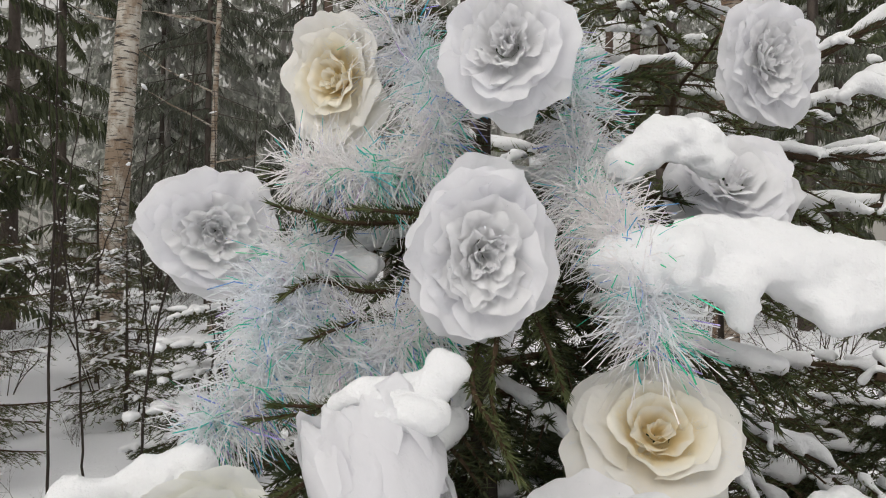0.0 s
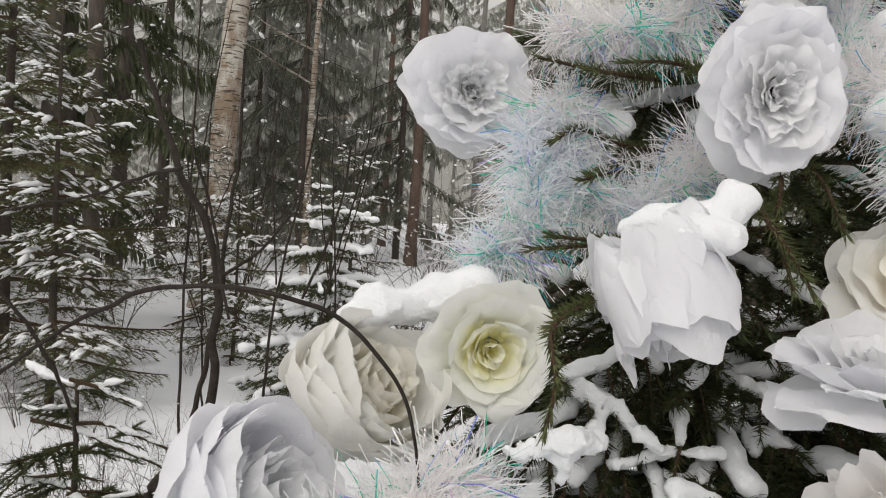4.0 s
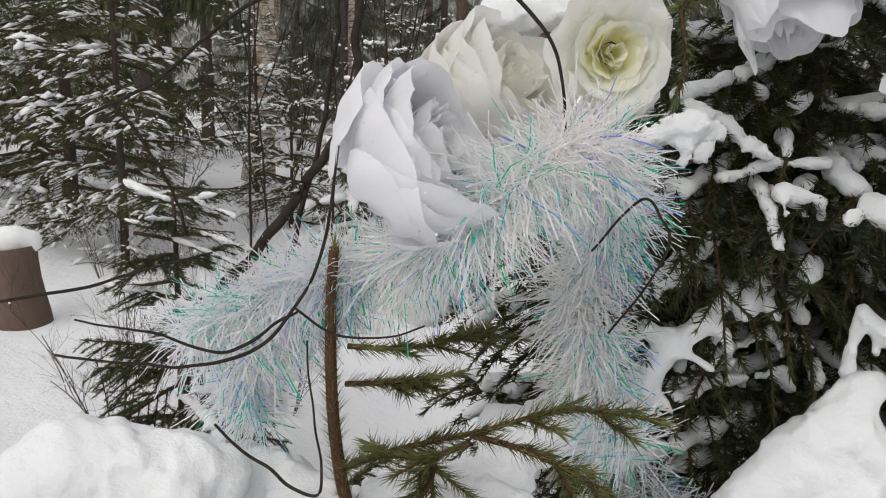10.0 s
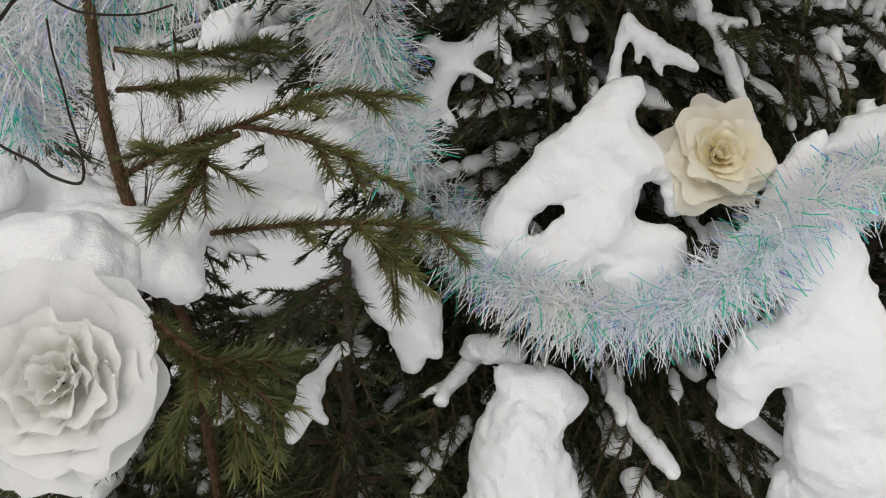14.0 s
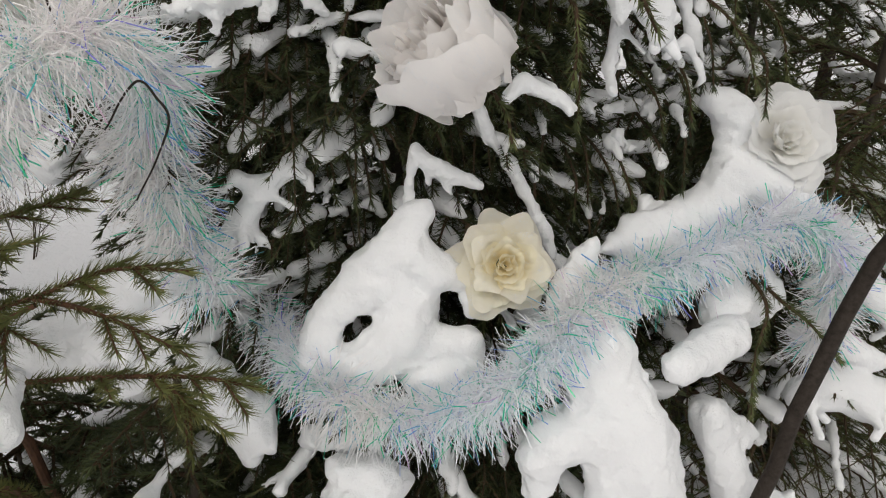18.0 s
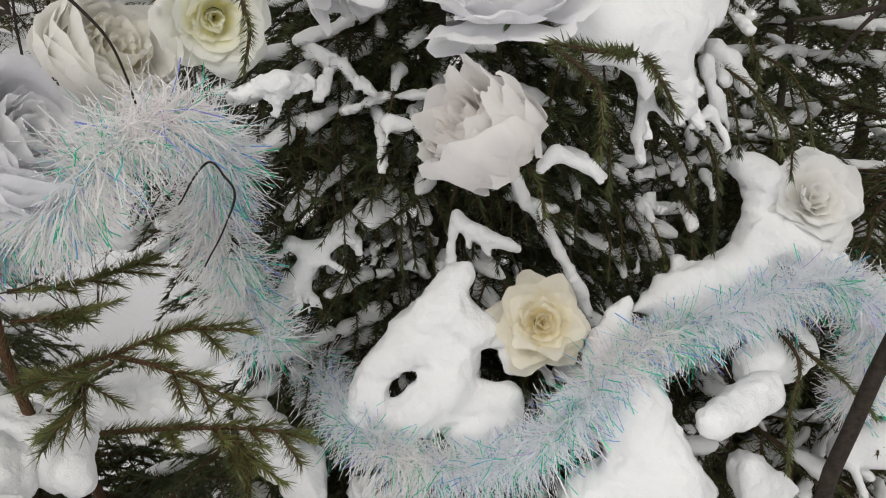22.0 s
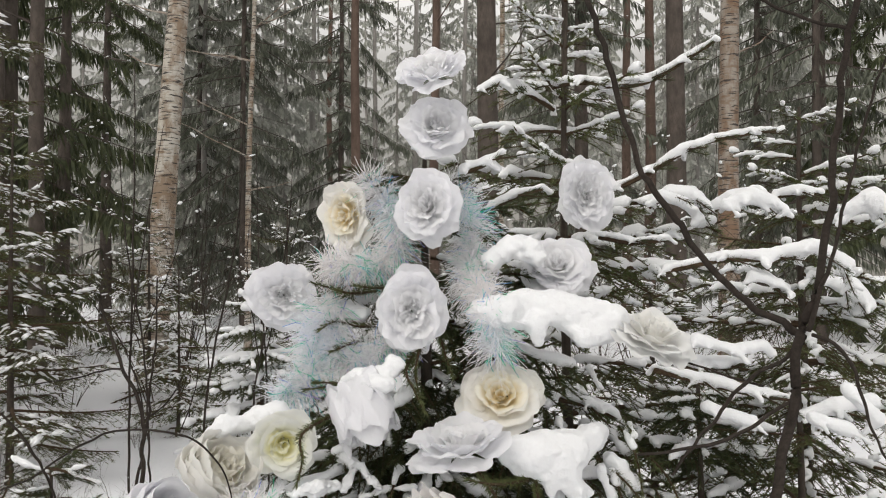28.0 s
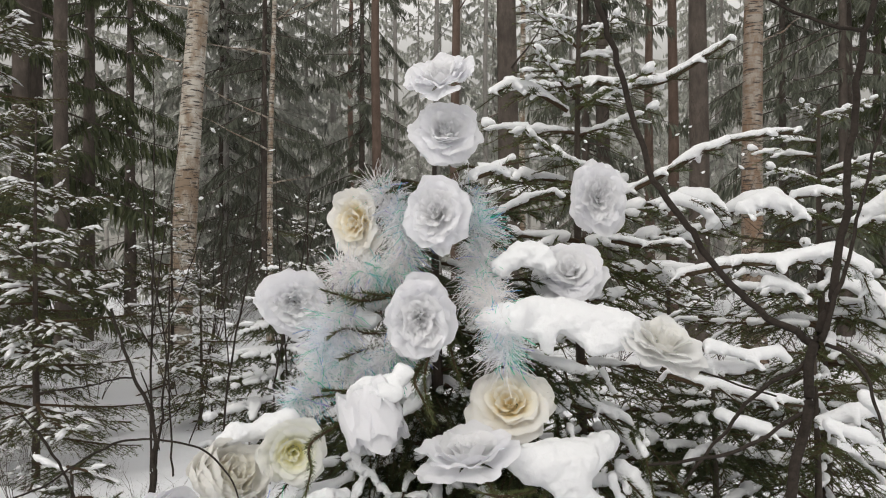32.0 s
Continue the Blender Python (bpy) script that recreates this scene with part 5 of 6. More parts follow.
bare_stem("bare_sapling", "leafless dark sapling with thin arching twigs", [
    [(-0.459, 0.55, 1.312, 0.0037), (-0.446, 0.54, 1.277, 0.0037), (-0.409, 0.52, 1.212, 0.0044), (-0.376, 0.5, 1.168, 0.0047), (-0.367, 0.5, 1.134, 0.0052), (-0.367, 0.5, 1.082, 0.0056), (-0.372, 0.5, 1.034, 0.0061), (-0.4, 0.5, 0.987, 0.0066), (-0.436, 0.5, 0.935, 0.0072), (-0.483, 0.5, 0.88, 0.0077)],
    [(-0.602, 0.5, 1.019, 0.0023), (-0.522, 0.48, 1.054, 0.0026), (-0.466, 0.46, 1.092, 0.0025), (-0.418, 0.45, 1.117, 0.0028), (-0.382, 0.44, 1.13, 0.0027), (-0.347, 0.43, 1.135, 0.0026), (-0.313, 0.42, 1.137, 0.0026), (-0.283, 0.42, 1.132, 0.0026), (-0.249, 0.415, 1.118, 0.0025), (-0.222, 0.41, 1.092, 0.0021), (-0.209, 0.41, 1.065, 0.0018), (-0.204, 0.42, 1.023, 0.0014)],
    [(-0.626, 0.6, 1.166, 0.0016), (-0.522, 0.57, 1.183, 0.002), (-0.444, 0.53, 1.204, 0.0023), (-0.397, 0.5, 1.21, 0.0026)],
    [(-0.367, 0.5, 1.134, 0.0022), (-0.34, 0.5, 1.153, 0.0018), (-0.319, 0.5, 1.179, 0.0013), (-0.31, 0.5, 1.2, 0.0009)],
    [(-0.283, 0.42, 1.134, 0.0015), (-0.27, 0.42, 1.165, 0.0014), (-0.263, 0.43, 1.199, 0.0011), (-0.26, 0.43, 1.228, 0.0007)],
    [(-0.388, 0.5, 1.22, 0.0018), (-0.373, 0.5, 1.173, 0.0018), (-0.355, 0.48, 1.129, 0.0021), (-0.346, 0.47, 1.11, 0.0017)],
], M_STEM, 0.6)
bare_stem("bare_sapling", "thin leafless stems standing in snow", [
    [(-0.438, 0.72, 1.343, 0.0023), (-0.436, 0.71, 1.238, 0.0029), (-0.44, 0.7, 1.151, 0.0035), (-0.447, 0.7, 1.081, 0.0041), (-0.463, 0.7, 0.985, 0.0047), (-0.497, 0.7, 0.862, 0.0054), (-0.52, 0.7, 0.786, 0.0055)],
    [(-0.951, 1.1, 1.027, 0.0046), (-0.891, 1.1, 0.956, 0.0055), (-0.841, 1.1, 0.875, 0.0046), (-0.816, 1.1, 0.803, 0.0046)],
], M_STEM, 0.6)
bare_stem("bare_twigs", "fine dark twigs among the low tinsel", [
    [(-0.702, 0.5, 0.853, 0.0025), (-0.62, 0.5, 0.87, 0.0025), (-0.557, 0.5, 0.891, 0.0019), (-0.491, 0.5, 0.913, 0.0014)],
    [(-0.341, 0.36, 1.016, 0.0014), (-0.349, 0.36, 0.962, 0.0018), (-0.366, 0.36, 0.916, 0.0018), (-0.402, 0.36, 0.879, 0.0022), (-0.463, 0.38, 0.856, 0.0019), (-0.571, 0.4, 0.848, 0.0017)],
    [(-0.552, 0.4, 0.877, 0.0013), (-0.489, 0.4, 0.872, 0.0017), (-0.435, 0.4, 0.863, 0.0021), (-0.39, 0.38, 0.894, 0.0019), (-0.371, 0.37, 0.906, 0.0015)],
    [(-0.436, 0.38, 0.816, 0.0016), (-0.401, 0.38, 0.789, 0.002), (-0.361, 0.37, 0.776, 0.002), (-0.355, 0.37, 0.798, 0.0016), (-0.363, 0.37, 0.855, 0.0012), (-0.365, 0.37, 0.886, 0.0011)],
    [(-0.373, 0.37, 0.907, 0.0015), (-0.343, 0.37, 0.892, 0.0015), (-0.311, 0.38, 0.89, 0.0011), (-0.289, 0.39, 0.897, 0.0011)],
    [(-0.182, 0.42, 0.949, 0.0013), (-0.153, 0.41, 0.987, 0.0016), (-0.138, 0.41, 0.975, 0.0016), (-0.133, 0.41, 0.96, 0.0017), (-0.143, 0.41, 0.932, 0.0013), (-0.166, 0.42, 0.892, 0.0013)],
], M_STEM, 0.6)
bare_stem("bare_young_tree", "leafless dark young tree with a forked stem", [
    [(0.397, 0.5, 0.147, 0.0165), (0.512, 0.5, 0.748, 0.0149), (0.545, 0.5, 0.907, 0.0142), (0.569, 0.5, 1.06, 0.0135), (0.594, 0.5, 1.184, 0.0129), (0.603, 0.5, 1.256, 0.012), (0.625, 0.5, 1.355, 0.0104), (0.643, 0.5, 1.451, 0.0097), (0.654, 0.5, 1.573, 0.0089), (0.674, 0.5, 1.721, 0.0082), (0.702, 0.5, 1.83, 0.0074), (0.713, 0.5, 1.898, 0.0066)],
    [(0.606, 0.49, 1.277, 0.0071), (0.633, 0.47, 1.387, 0.0047), (0.656, 0.46, 1.496, 0.0039), (0.679, 0.45, 1.604, 0.0031), (0.718, 0.44, 1.726, 0.0023)],
    [(0.606, 0.5, 1.261, 0.0104), (0.567, 0.53, 1.297, 0.009), (0.513, 0.56, 1.34, 0.0085), (0.451, 0.6, 1.431, 0.0088), (0.379, 0.62, 1.568, 0.0082), (0.339, 0.63, 1.728, 0.0083), (0.296, 0.64, 1.856, 0.0075), (0.252, 0.65, 1.978, 0.0067)],
    [(0.67, 0.5, 1.717, 0.0049), (0.601, 0.53, 1.747, 0.0042), (0.529, 0.56, 1.808, 0.0044), (0.446, 0.6, 1.903, 0.0036)],
    [(0.607, 0.5, 1.255, 0.0049), (0.537, 0.52, 1.202, 0.005), (0.476, 0.54, 1.122, 0.0043), (0.428, 0.55, 1.051, 0.0034)],
    [(0.59, 0.5, 1.173, 0.0049), (0.505, 0.5, 1.123, 0.0049), (0.437, 0.52, 1.097, 0.0042), (0.373, 0.53, 1.085, 0.0034)],
    [(0.619, 0.5, 1.267, 0.0049), (0.641, 0.46, 1.251, 0.0047), (0.653, 0.43, 1.193, 0.0038), (0.666, 0.42, 1.134, 0.003), (0.688, 0.42, 1.097, 0.003)],
    [(0.559, 0.53, 1.188, 0.0025), (0.461, 0.6, 1.216, 0.0027)],
], M_STEM, 0.6)


# ---------------------------------------------------------------- other young spruces
rear_spruce, *_ = spruce("young_spruce", (0.343, 1.16), 2.0, 0.02, 15, 0.50, LIGHT, 21, "young spruce behind the decorated one, boughs edged with snow", 0.9, 0.35)
spruce("young_spruce", (1.00, 1.45), 1.75, 0.022, 14, 0.62, LIGHT, 22, "young spruce with drooping snow-laden boughs", 0.95, 0.25)
spruce("young_spruce", (0.78, 0.95), 1.15, 0.016, 7, 0.42, LIGHT, 23, "low spruce heavy with snow beside a bare stem", 0.55, 0.2, lambda a, b: b[1] < 0.55)
spruce("young_spruce", (1.75, 1.7), 1.9, 0.022, 9, 0.65, MID, 24, "young spruce with snow on every bough", 1.0, 0.25)
spruce("young_spruce", (0.75, 2.1), 1.5, 0.02, 8, 0.55, MID, 25, "young spruce in the shade behind others", 1.0, 0.25)
spruce("young_spruce", (-1.22, 4.3), 1.30, 0.020, 10, 0.56, HEAVY, 26, "small dark spruce bowed under clumps of snow", 1.0, 0.1)
spruce("young_spruce", (-0.20, 0.56), 0.64, 0.014, 9, 0.28, BOUGHS, 27, "low spruce buried in snow", 0.25, 0.1, lambda a, b: b[1] < 0.30 or (b[0] > -0.14 and b[1] < 0.56))
spruce("young_spruce", (-0.44, 0.68), 0.58, 0.012, 9, 0.32, BOUGHS, 36, "low spruce under the snow bank", 0.25, 0.1, lambda a, b: b[1] < 0.30)
spruce("young_spruce", (0.16, 0.70), 0.55, 0.012, 8, 0.34, BOUGHS, 37, "low green spruce beneath the tinsel", 0.15, 0.1, lambda a, b: b[1] < 0.54)
spruce("young_spruce", (0.60, 1.02), 1.05, 0.016, 12, 0.46, BOUGHS, 38, "dark low spruce with snow along its boughs", 0.75, 0.15, lambda a, b: b[1] < 0.70)
SEED_SNOW = []
seedling, *_ = spruce("young_spruce", (-1.00, 1.40), 0.80, 0.013, 6, 0.26, BOUGHS, 28, "thin spruce seedling dusted with snow", 0.6, 0.3)
seed_rng = np.random.default_rng(606)
for run in (
    [(-0.997, 1.372, 0.831), (-0.933, 1.372, 0.818), (-0.855, 1.372, 0.789)],
    [(-0.982, 1.372, 0.763), (-1.037, 1.372, 0.758), (-1.088, 1.372, 0.769)],
    [(-1.072, 1.372, 0.745), (-0.982, 1.372, 0.734), (-0.896, 1.372, 0.708), (-0.799, 1.372, 0.677)],
    [(-0.988, 1.372, 0.745), (-0.920, 1.372, 0.750), (-0.835, 1.372, 0.727), (-0.757, 1.372, 0.701)],
    [(-0.993, 1.372, 0.649), (-1.044, 1.372, 0.637), (-1.088, 1.372, 0.636)],
    [(-0.992, 1.372, 0.649), (-0.931, 1.372, 0.639)],
    [(-0.992, 1.372, 0.608), (-0.918, 1.372, 0.602), (-0.858, 1.372, 0.619)],
):
    bare_bough(seedling, run, seed_rng, 0.0046, 1000, length=0.019)
    # the snow stays on the upper side of the longer twigs
    if len(run) > 2:
        SEED_SNOW.append([(x, y, z + 0.004, 0.0028 + 0.0035 * seed_rng.random()) for x, y, z in run[1:]])
for run in SEED_SNOW:
    snow_load("thin strip of snow on a seedling's twig", run, voxel=0.003, melt=0.008, rough=0.004, crumb=0.0016)
for x, y, h, reach, n, s in ((-3.4, 4.6, 4.2, 1.0, 13, 29), (-2.5, 3.7, 2.2, 0.7, 9, 30), (-4.6, 6.0, 3.6, 1.0, 11, 31), (-3.0, 6.8, 2.0, 0.7, 8, 32), (-1.7, 7.0, 2.0, 0.6, 8, 33), (-5.2, 4.8, 4.0, 1.1, 11, 34), (-2.1, 5.2, 1.3, 0.5, 7, 35)):
    spruce("young_spruce", (x, y), h, 0.012 * h ** 0.9, n, reach, MID, s, "slender forest spruce with fine snow-dusted boughs", 0.75, 0.2)


# long boughs of the spruce behind, each with a ridge of snow
limb_rng = np.random.default_rng(505)
for run in (
    [(0.426, 1.0, 1.535, 0.006), (0.49, 0.97, 1.567, 0.0076), (0.554, 0.95, 1.605, 0.0099), (0.611, 0.95, 1.628, 0.0075), (0.69, 0.95, 1.643, 0.0057), (0.752, 0.95, 1.649, 0.0034)],
    [(0.307, 1.12, 1.779, 0.0046), (0.369, 1.1, 1.784, 0.01), (0.444, 1.1, 1.773, 0.0119), (0.515, 1.08, 1.781, 0.0081), (0.581, 1.05, 1.817, 0.0053), (0.642, 1.03, 1.856, 0.0036)],
    [(0.308, 1.12, 1.727, 0.0038), (0.241, 1.08, 1.757, 0.009), (0.183, 1.05, 1.769, 0.0116), (0.14, 1.03, 1.749, 0.0071)],
    [(0.499, 0.87, 1.363, 0.0063), (0.601, 0.85, 1.385, 0.0092), (0.696, 0.85, 1.386, 0.0131), (0.77, 0.85, 1.402, 0.0154), (0.822, 0.85, 1.375, 0.0123), (0.838, 0.85, 1.333, 0.0069)],
    [(0.107, 0.72, 1.537, 0.005), (0.147, 0.72, 1.552, 0.0065), (0.177, 0.73, 1.57, 0.005)],
    [(0.382, 0.95, 1.432, 0.0058), (0.445, 0.92, 1.419, 0.0073), (0.507, 0.9, 1.424, 0.0056)],
    [(0.4898, 0.98, 1.4959, 0.0046), (0.5256, 0.96, 1.5161, 0.0126), (0.5679, 0.95, 1.5093, 0.0148), (0.5976, 0.95, 1.4931, 0.0068)],
    [(0.6209, 1.02, 1.4876, 0.0071), (0.6674, 1.0, 1.5025, 0.0198), (0.7121, 0.98, 1.5054, 0.0207), (0.7527, 0.97, 1.4837, 0.0103)],
    [(0.7974, 1.1, 1.5277, 0.0074), (0.8381, 1.08, 1.5331, 0.011), (0.8795, 1.06, 1.5286, 0.0072)],
    [(0.6531, 0.97, 1.3649, 0.0057), (0.697, 0.95, 1.3796, 0.0146), (0.7501, 0.93, 1.3872, 0.0155), (0.805, 0.92, 1.4001, 0.0176), (0.8669, 0.92, 1.3681, 0.0131)],
    [(0.6628, 0.9, 1.3608, 0.0065), (0.687, 0.88, 1.3452, 0.0129), (0.7244, 0.87, 1.3243, 0.0074)],
    [(0.4921, 0.88, 1.1865, 0.0053), (0.5497, 0.86, 1.1821, 0.0116), (0.6054, 0.84, 1.181, 0.0114), (0.6363, 0.84, 1.1892, 0.0052)],
    [(0.467, 0.84, 1.1767, 0.0052), (0.5479, 0.82, 1.1577, 0.0102), (0.6406, 0.8, 1.1375, 0.009), (0.7091, 0.8, 1.1288, 0.005)],
    [(0.7519, 0.86, 1.0858, 0.0062), (0.8089, 0.85, 1.0983, 0.0165), (0.8759, 0.85, 1.1086, 0.0144)],
    [(0.8877, 1.05, 1.3325, 0.0095), (0.9237, 1.03, 1.3122, 0.0234), (0.9538, 1.02, 1.2815, 0.0162)],
    [(0.9637, 1.15, 1.4918, 0.0101), (1.0186, 1.13, 1.5027, 0.0325), (1.0704, 1.12, 1.4768, 0.0198)],
    [(0.2829, 0.82, 1.1237, 0.0062), (0.3362, 0.8, 1.1147, 0.0111), (0.3842, 0.79, 1.0972, 0.008)],
    [(0.161, 0.85, 1.482, 0.0078), (0.204, 0.86, 1.505, 0.0071), (0.263, 0.9, 1.525, 0.0048)],
):
    run = np.array(run)
    bare_bough(rear_spruce, run[:, :3] - [0, 0, 0.006], limb_rng, 0.0055, 900, length=0.015)
    for k in range(1, len(run) - 1):
        for side in (-1, 1):
            t = unit(run[k + 1, :3] - run[k, :3])
            way = unit(t + side * np.cross(t, [0, 0, 1.0]) + [0, 0, -0.4])
            q = run[k, :3] + way * np.linspace(0, 0.05 + 0.05 * limb_rng.random(), 4)[:, None]
            bare_bough(rear_spruce, q, limb_rng, 0.002, 900, length=0.014)
    snow_load("ridge of snow along a long spruce bough", [(x, y, z + 0.4 * r, r) for x, y, z, r in run], sprigs=True)


# ---------------------------------------------------------------- the forest behind
def far_spruce_meshes(seed, H, reach, clear, fine, mats, snowy):
    """Trunk and crown of a tall spruce: hanging sprays along drooping boughs, with snow on some."""
    rng = np.random.default_rng(seed)
    crown = Geo()
    z = np.linspace(0, H, 10)
    trunk = Geo().put(*tube(np.c_[0.05 * np.sin(z / 3), 0 * z, z], np.linspace(0.13 if fine > 2 else 0.09, 0.02, 10), 9)).mesh("trunk", [mats[1]])
    n = int((H - clear) * (8 if fine > 2 else 10))
    for k in range(n):
        h = clear + (H - clear) * min(0.99, max(0, (k + 3 * rng.normal()) / n))
        L = reach * (1 - 0.45 * (h - clear) / (H - clear)) * (0.2 + 0.9 * rng.random())
        az = 6.283 * rng.random()
        out = np.array([math.cos(az), math.sin(az), 0])
        s = np.linspace(0, 1, 6)
        droop = 0.25 + 0.5 * rng.random()
        ax = np.c_[out[0] * L * s, out[1] * L * s, h - droop * L * s**1.3 + 0.12 * L * s**3]
        crown.put(*tube(ax, np.linspace(0.018, 0.004, 6), 3), 2)
        m = int((26 + 30 * L) * fine)
        t = rng.random(m) ** 0.7
        p = smooth_line(ax, 60)[(t * 59).astype(int)]
        side = np.cross(out, [0, 0, 1.0])
        sg = rng.choice((-1, 1), m)[:, None]
        way = unit(out * 0.3 * rng.random((m, 1)) + side * sg * 0.5 * rng.random((m, 1)) + np.array([0, 0, -1.0]) * (0.35 + 0.65 * rng.random((m, 1))))
        ln = (0.12 + 0.20 * rng.random((m, 1))) * (0.4 + 0.45 * L)
        wd = unit(np.cross(way, rng.normal(size=(m, 3)))) * ln * (0.17 if fine < 1 else 0.065)
        v = np.stack([p, p + way * ln * 0.4 + wd, p + way * ln, p + way * ln * 0.45 - wd], 1).reshape(-1, 3)
        kk = np.arange(m)[:, None] * 4
        crown.put(v, np.concatenate([np.c_[kk, kk + 1, kk + 2], np.c_[kk, kk + 2, kk + 3]]), 0)
        m = int(m * snowy)
        if m:
            p = smooth_line(ax, 60)[rng.integers(20, 60, m)] + rng.normal(0, 0.05, (m, 3))
            a = unit(rng.normal(size=(m, 3)) * [1, 1, 0.25]) * (0.012 + 0.035 * rng.random((m, 1)) ** 2)
            b = np.cross(a, [0, 0, 0.6])
            up = np.array([0, 0, 0.012])
            v = np.stack([p - a, p - b + up, p + a, p + b, p + 1.5 * up], 1).reshape(-1, 3)
            kk = np.arange(m)[:, None] * 5
            crown.put(v, np.concatenate([np.c_[kk + i, kk + (i + 1) % 4, kk + 4] for i in range(4)]), 1)
    return trunk, crown.mesh("crown", [mats[0], M_SNOW, mats[1]], smooth=False)


# NEAR in plain colours; HAZE and MIST needles paled to stand for haze
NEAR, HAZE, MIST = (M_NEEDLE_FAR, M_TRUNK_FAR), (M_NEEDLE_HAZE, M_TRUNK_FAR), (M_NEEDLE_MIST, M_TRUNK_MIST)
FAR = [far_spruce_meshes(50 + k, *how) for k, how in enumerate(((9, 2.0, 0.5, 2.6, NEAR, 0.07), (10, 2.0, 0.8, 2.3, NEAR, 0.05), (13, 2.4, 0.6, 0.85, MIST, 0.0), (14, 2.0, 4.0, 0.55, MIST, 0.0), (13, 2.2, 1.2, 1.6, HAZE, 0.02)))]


def far_tree(x, y, which, scale=1.0, turn=0.0):
    z = float(ground_height(x, y)) - 0.05
    t = thing("tall_spruce", pose(x, y, z, 0, 0, turn) @ Matrix.Scale(scale, 4), "tall dark forest spruce with hanging boughs, haze-pale in the distance", "tree", "forest trees")
    part("trunk", FAR[which][0], t)
    part("crown", FAR[which][1], t)


def far_trunk(kind, mat, label, x, y, dia, height=11, lean=0.0, seed=1, arms=6):
    rng = np.random.default_rng(seed)
    z0 = float(ground_height(x, y)) - 0.1
    t = thing(kind, pose(x, y, z0), label, "tree", "forest trees")
    z = np.linspace(0, height, 16)
    line = np.c_[lean * z + 0.02 * np.sin(z * 0.9 + seed), 0.02 * np.cos(z * 0.7 + seed), z]
    part("trunk", Geo().put(*tube(line, dia / 2 * (1.12 - 0.6 * z / height + 0.35 * np.exp(-z * 4)), 14)).mesh("trunk", [mat]), t)
    for k in range(arms):
        i = int(rng.integers(5, 15))
        az = rng.random() * 6.28
        L = 0.5 + 1.2 * rng.random()
        u = np.linspace(0, 1, 6)[:, None]
        arm = line[i] + u * L * np.array([math.cos(az), math.sin(az), 0.25]) + u**2 * L * np.array([0, 0, 0.3 - 0.5 * rng.random()])
        arm += 0.03 * np.c_[np.sin(5 * u), np.cos(7 * u), np.sin(9 * u)] * u
        part("limb", Geo().put(*tube(arm, np.linspace(0.018, 0.004, 6), 5)).mesh("limb", [mat]), t)


far_trunk("birch_tree", M_BIRCH, "leaning birch with peeling white and rust bark", -3.50, 8.0, 0.27, 9, 0.075, 1, 5)
far_trunk("birch_tree", M_BIRCH, "thin pale birch with frosted limbs", -3.55, 12.0, 0.10, 8, 0.01, 2, 12)


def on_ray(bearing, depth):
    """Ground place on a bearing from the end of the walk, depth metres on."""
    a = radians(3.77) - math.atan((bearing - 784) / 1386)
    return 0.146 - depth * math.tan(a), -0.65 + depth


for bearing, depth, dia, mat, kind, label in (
    (665, 17, 0.22, M_PINE, "pine_tree", "straight reddish pine trunk"), (772, 24, 0.2, M_TRUNK_MIST, "pine_tree", "thin pine trunk, grey with painted haze"),
    (806, 16, 0.2, M_PINE, "pine_tree", "straight reddish pine trunk"), (860, 22, 0.16, M_TRUNK_MIST, "pine_tree", "thin pine trunk, grey with painted haze"),
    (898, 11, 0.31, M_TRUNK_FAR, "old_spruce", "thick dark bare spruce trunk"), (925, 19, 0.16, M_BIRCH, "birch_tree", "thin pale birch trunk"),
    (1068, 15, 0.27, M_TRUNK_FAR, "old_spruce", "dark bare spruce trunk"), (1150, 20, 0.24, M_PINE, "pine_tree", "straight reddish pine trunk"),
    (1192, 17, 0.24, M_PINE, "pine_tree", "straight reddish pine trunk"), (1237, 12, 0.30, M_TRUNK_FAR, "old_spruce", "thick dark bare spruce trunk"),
    (1335, 9.5, 0.24, M_BIRCH_OLD, "birch_tree", "old birch with rough rust-brown bark"), (1410, 19, 0.2, M_TRUNK_MIST, "pine_tree", "thin pine trunk, grey with painted haze"),
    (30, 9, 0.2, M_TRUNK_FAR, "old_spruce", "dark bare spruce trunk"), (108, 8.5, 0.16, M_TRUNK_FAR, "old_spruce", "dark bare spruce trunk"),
    (590, 25, 0.22, M_TRUNK_MIST, "pine_tree", "thin pine trunk, grey with painted haze"), (620, 28, 0.24, M_PINE, "pine_tree", "straight reddish pine trunk"),
    (700, 27, 0.2, M_TRUNK_MIST, "pine_tree", "thin pine trunk, grey with painted haze"), (1500, 14, 0.22, M_TRUNK_FAR, "old_spruce", "dark bare spruce trunk"),
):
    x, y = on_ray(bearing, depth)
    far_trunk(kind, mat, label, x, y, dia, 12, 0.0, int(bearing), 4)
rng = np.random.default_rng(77)
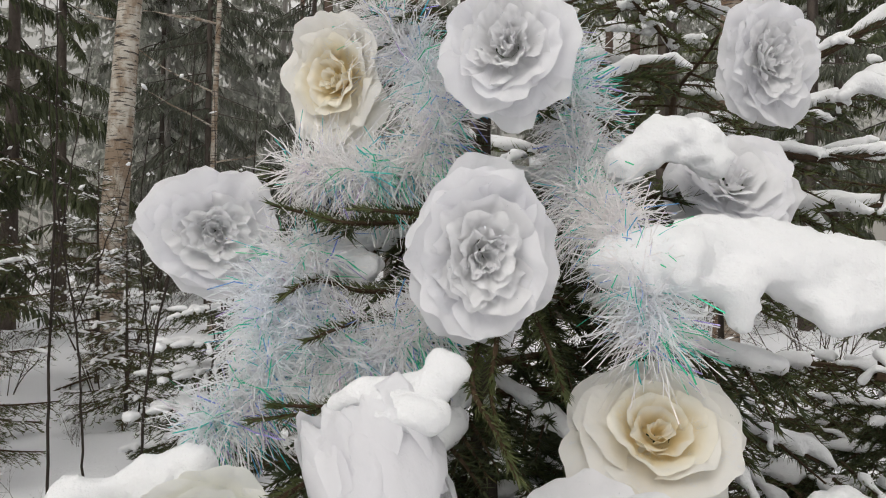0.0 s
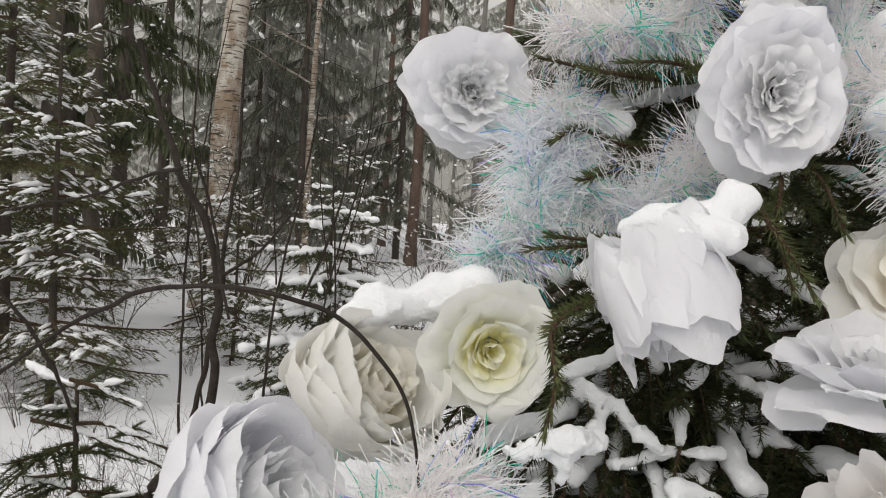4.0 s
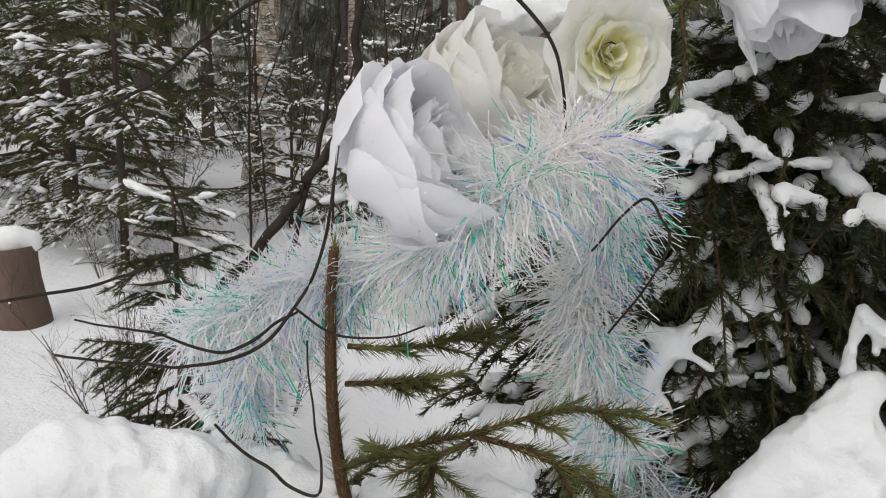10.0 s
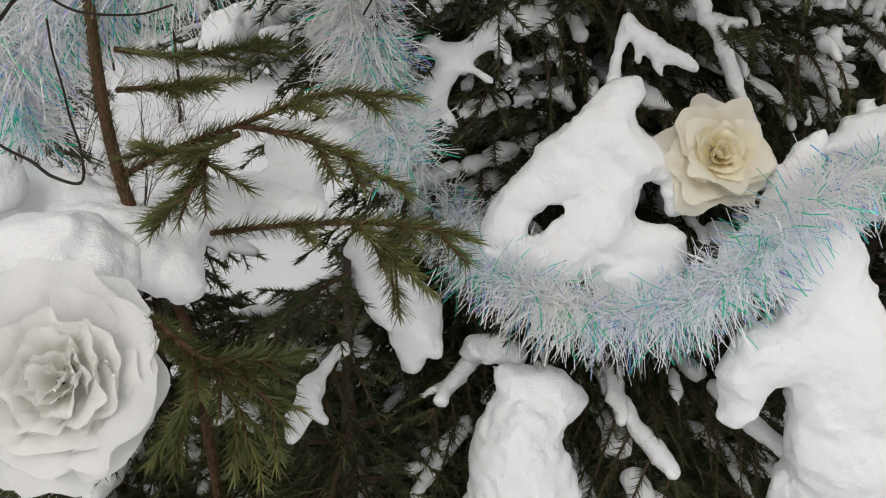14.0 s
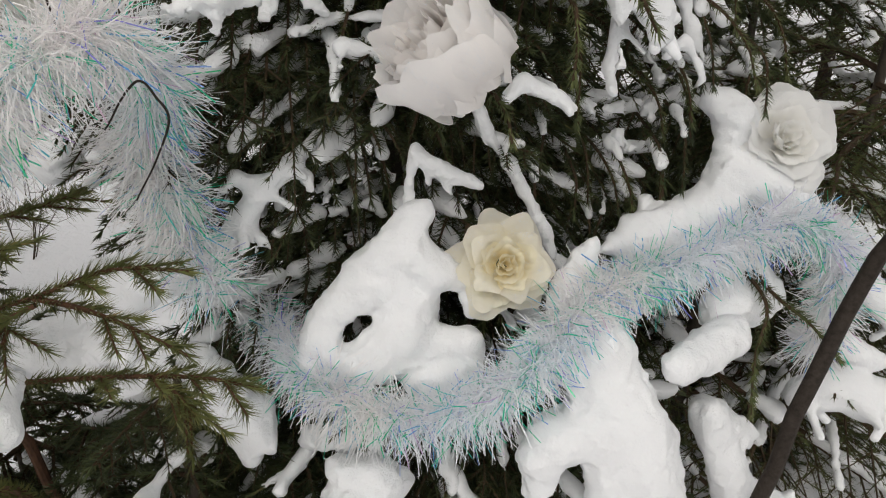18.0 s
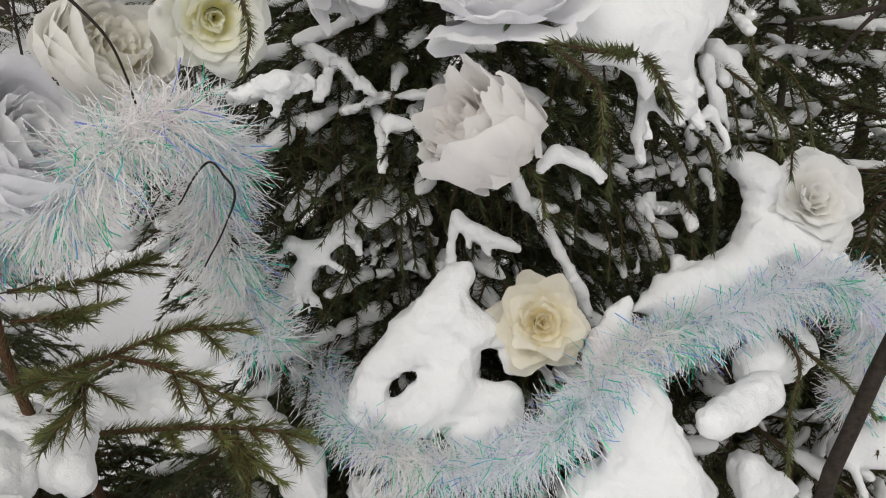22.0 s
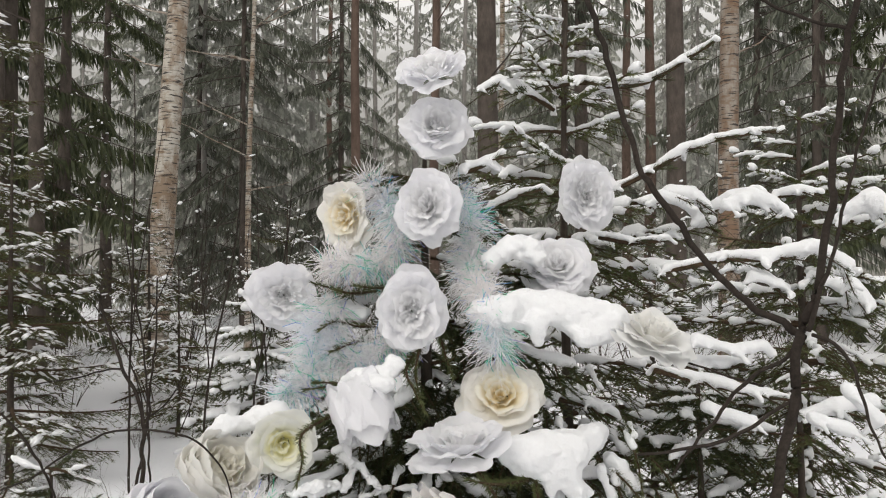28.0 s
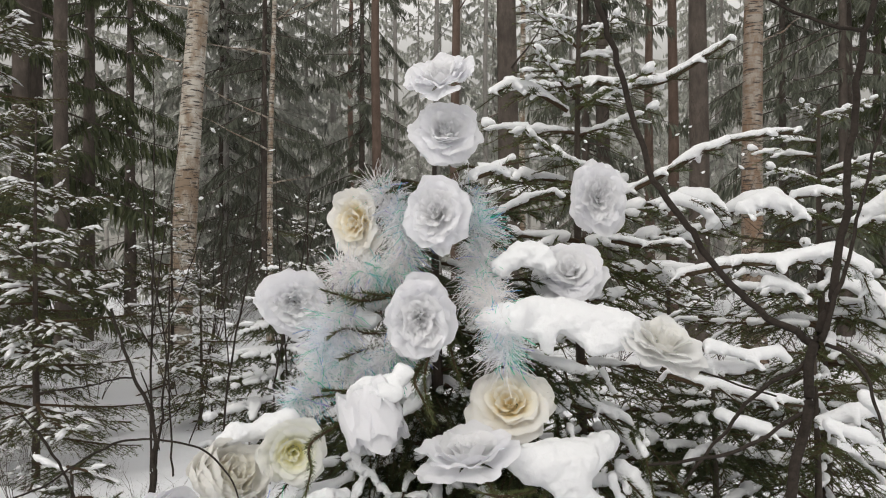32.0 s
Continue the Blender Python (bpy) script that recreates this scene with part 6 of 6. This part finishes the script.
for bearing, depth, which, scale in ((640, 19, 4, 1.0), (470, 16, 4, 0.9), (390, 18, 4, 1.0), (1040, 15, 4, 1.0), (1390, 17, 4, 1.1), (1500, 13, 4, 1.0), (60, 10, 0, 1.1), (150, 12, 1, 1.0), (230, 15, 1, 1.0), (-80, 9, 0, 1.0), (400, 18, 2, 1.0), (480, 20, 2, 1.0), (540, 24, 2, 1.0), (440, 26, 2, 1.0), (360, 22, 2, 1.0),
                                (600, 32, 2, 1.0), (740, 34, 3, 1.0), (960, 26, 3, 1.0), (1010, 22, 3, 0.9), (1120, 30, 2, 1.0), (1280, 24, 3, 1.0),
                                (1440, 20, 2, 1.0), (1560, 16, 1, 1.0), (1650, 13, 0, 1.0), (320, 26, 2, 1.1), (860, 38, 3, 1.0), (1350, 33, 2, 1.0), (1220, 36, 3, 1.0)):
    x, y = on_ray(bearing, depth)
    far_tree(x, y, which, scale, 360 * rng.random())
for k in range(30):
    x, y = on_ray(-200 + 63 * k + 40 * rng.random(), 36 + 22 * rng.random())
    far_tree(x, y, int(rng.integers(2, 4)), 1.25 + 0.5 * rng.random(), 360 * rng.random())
for k in range(6):
    a = radians(185 + 34 * k)
    far_tree(40 * math.cos(a) + 3 * rng.random(), 40 * math.sin(a), 3, 0.7, 50 * k)


# ---------------------------------------------------------------- undergrowth
def shrub_meshes(seed, h):
    """A leafless bush: forking brown twigs, with small pads of snow in the forks."""
    rng = np.random.default_rng(seed)
    wood, pads = Geo(), Geo()

    def grow(p, way, L, r, depth):
        u = np.linspace(0, 1, 5)[:, None]
        bend = rng.normal(0, 0.18, 3) * L
        pts = p + way * L * u + bend * u**2
        wood.put(*tube(pts, np.linspace(r, r * 0.5, 5), 3))
        if depth:
            for _ in range(3 if depth > 1 else 4):
                i = int(rng.integers(1, 5))
                w = unit(way + rng.normal(0, 0.55, 3) + [0, 0, 0.1])
                grow(pts[i], w, L * (0.45 + 0.3 * rng.random()), r * 0.55, depth - 1)
        if abs(way[2]) < 0.6 and rng.random() < 0.6:
            i = int(rng.integers(0, 4))
            pads.put(*tube(smooth_line(pts[i : i + 2] + [0, 0, 0.004], 9)[:5], np.array([0.3, 1.0, 1.3, 0.9, 0.2]) * (0.003 + 0.006 * rng.random()), 5))

    for _ in range(6):
        a = rng.random() * 6.28
        grow(np.array([0.05 * math.cos(a), 0.05 * math.sin(a), 0]), unit([0.35 * math.cos(a), 0.35 * math.sin(a), 1]), h * (0.5 + 0.3 * rng.random()), 0.005, 3)
    return wood.mesh("brushwood", [M_SHRUB], smooth=False), pads.mesh("snow_dust", [M_SNOW])


STUMP = (-2.21, 2.47)
SHRUBS = [shrub_meshes(80 + k, h) for k, h in enumerate((0.9, 1.3, 1.7))]


def shrub(x, y, which, scale, turn):
    if math.hypot(x - STUMP[0], y - STUMP[1]) < 0.5:
        return
    t = thing("bare_shrub", pose(x, y, float(ground_height(x, y)) - 0.03, 0, 0, turn) @ Matrix.Scale(scale, 4), "leafless brown shrub with snow in its forks", "shrub", "forest undergrowth")
    tagged(part("brushwood", SHRUBS[which][0], t), kind="stuff")
    tagged(part("snow_dust", SHRUBS[which][1], t), kind="stuff")


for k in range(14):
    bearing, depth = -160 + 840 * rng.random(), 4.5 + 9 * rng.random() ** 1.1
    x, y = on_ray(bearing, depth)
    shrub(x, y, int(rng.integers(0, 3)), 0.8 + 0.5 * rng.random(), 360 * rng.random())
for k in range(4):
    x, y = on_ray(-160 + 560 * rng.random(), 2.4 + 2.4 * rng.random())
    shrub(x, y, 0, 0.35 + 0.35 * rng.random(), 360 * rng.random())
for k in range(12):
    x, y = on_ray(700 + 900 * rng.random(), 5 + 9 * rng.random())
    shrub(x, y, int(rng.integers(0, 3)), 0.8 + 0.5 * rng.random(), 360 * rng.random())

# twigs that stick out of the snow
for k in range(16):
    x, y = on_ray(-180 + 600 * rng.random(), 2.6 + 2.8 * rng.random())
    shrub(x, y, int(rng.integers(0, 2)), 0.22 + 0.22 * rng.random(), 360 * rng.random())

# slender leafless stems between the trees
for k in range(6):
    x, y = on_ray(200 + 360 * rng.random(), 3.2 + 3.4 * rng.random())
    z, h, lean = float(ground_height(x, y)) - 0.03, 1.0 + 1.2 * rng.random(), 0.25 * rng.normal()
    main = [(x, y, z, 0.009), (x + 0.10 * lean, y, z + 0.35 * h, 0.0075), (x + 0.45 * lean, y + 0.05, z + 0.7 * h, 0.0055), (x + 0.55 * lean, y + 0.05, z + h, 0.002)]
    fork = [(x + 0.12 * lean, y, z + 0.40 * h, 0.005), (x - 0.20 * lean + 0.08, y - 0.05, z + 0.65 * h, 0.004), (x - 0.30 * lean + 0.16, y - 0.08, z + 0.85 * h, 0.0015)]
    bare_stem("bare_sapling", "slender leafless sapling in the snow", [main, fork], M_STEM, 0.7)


def stump(x, y, r, h):
    """A weathered stump under a cap of snow."""
    t = thing("tree_stump", pose(x, y, 0), "weathered tree stump capped with snow", "stump")
    z = np.linspace(0, h, 8)
    part("wood", Geo().put(*tube(np.c_[0.02 * np.sin(9 * z), 0.015 * np.cos(7 * z), z], r * (1 + 0.10 * np.exp(-z * 12) + 0.07 * np.sin(17 * z)), 18)).mesh("wood", [M_PINE]), t)
    part("snow_cap", snow_mesh("snow_cap", [[(-r * 0.5, 0, h + 0.03, 0.05), (0.02, 0, h + 0.03, 0.06), (r * 0.6, 0.02, h + 0.03, 0.045)]], voxel=0.012), t, "rounded cap of snow")


stump(*STUMP, 0.10, 0.43)
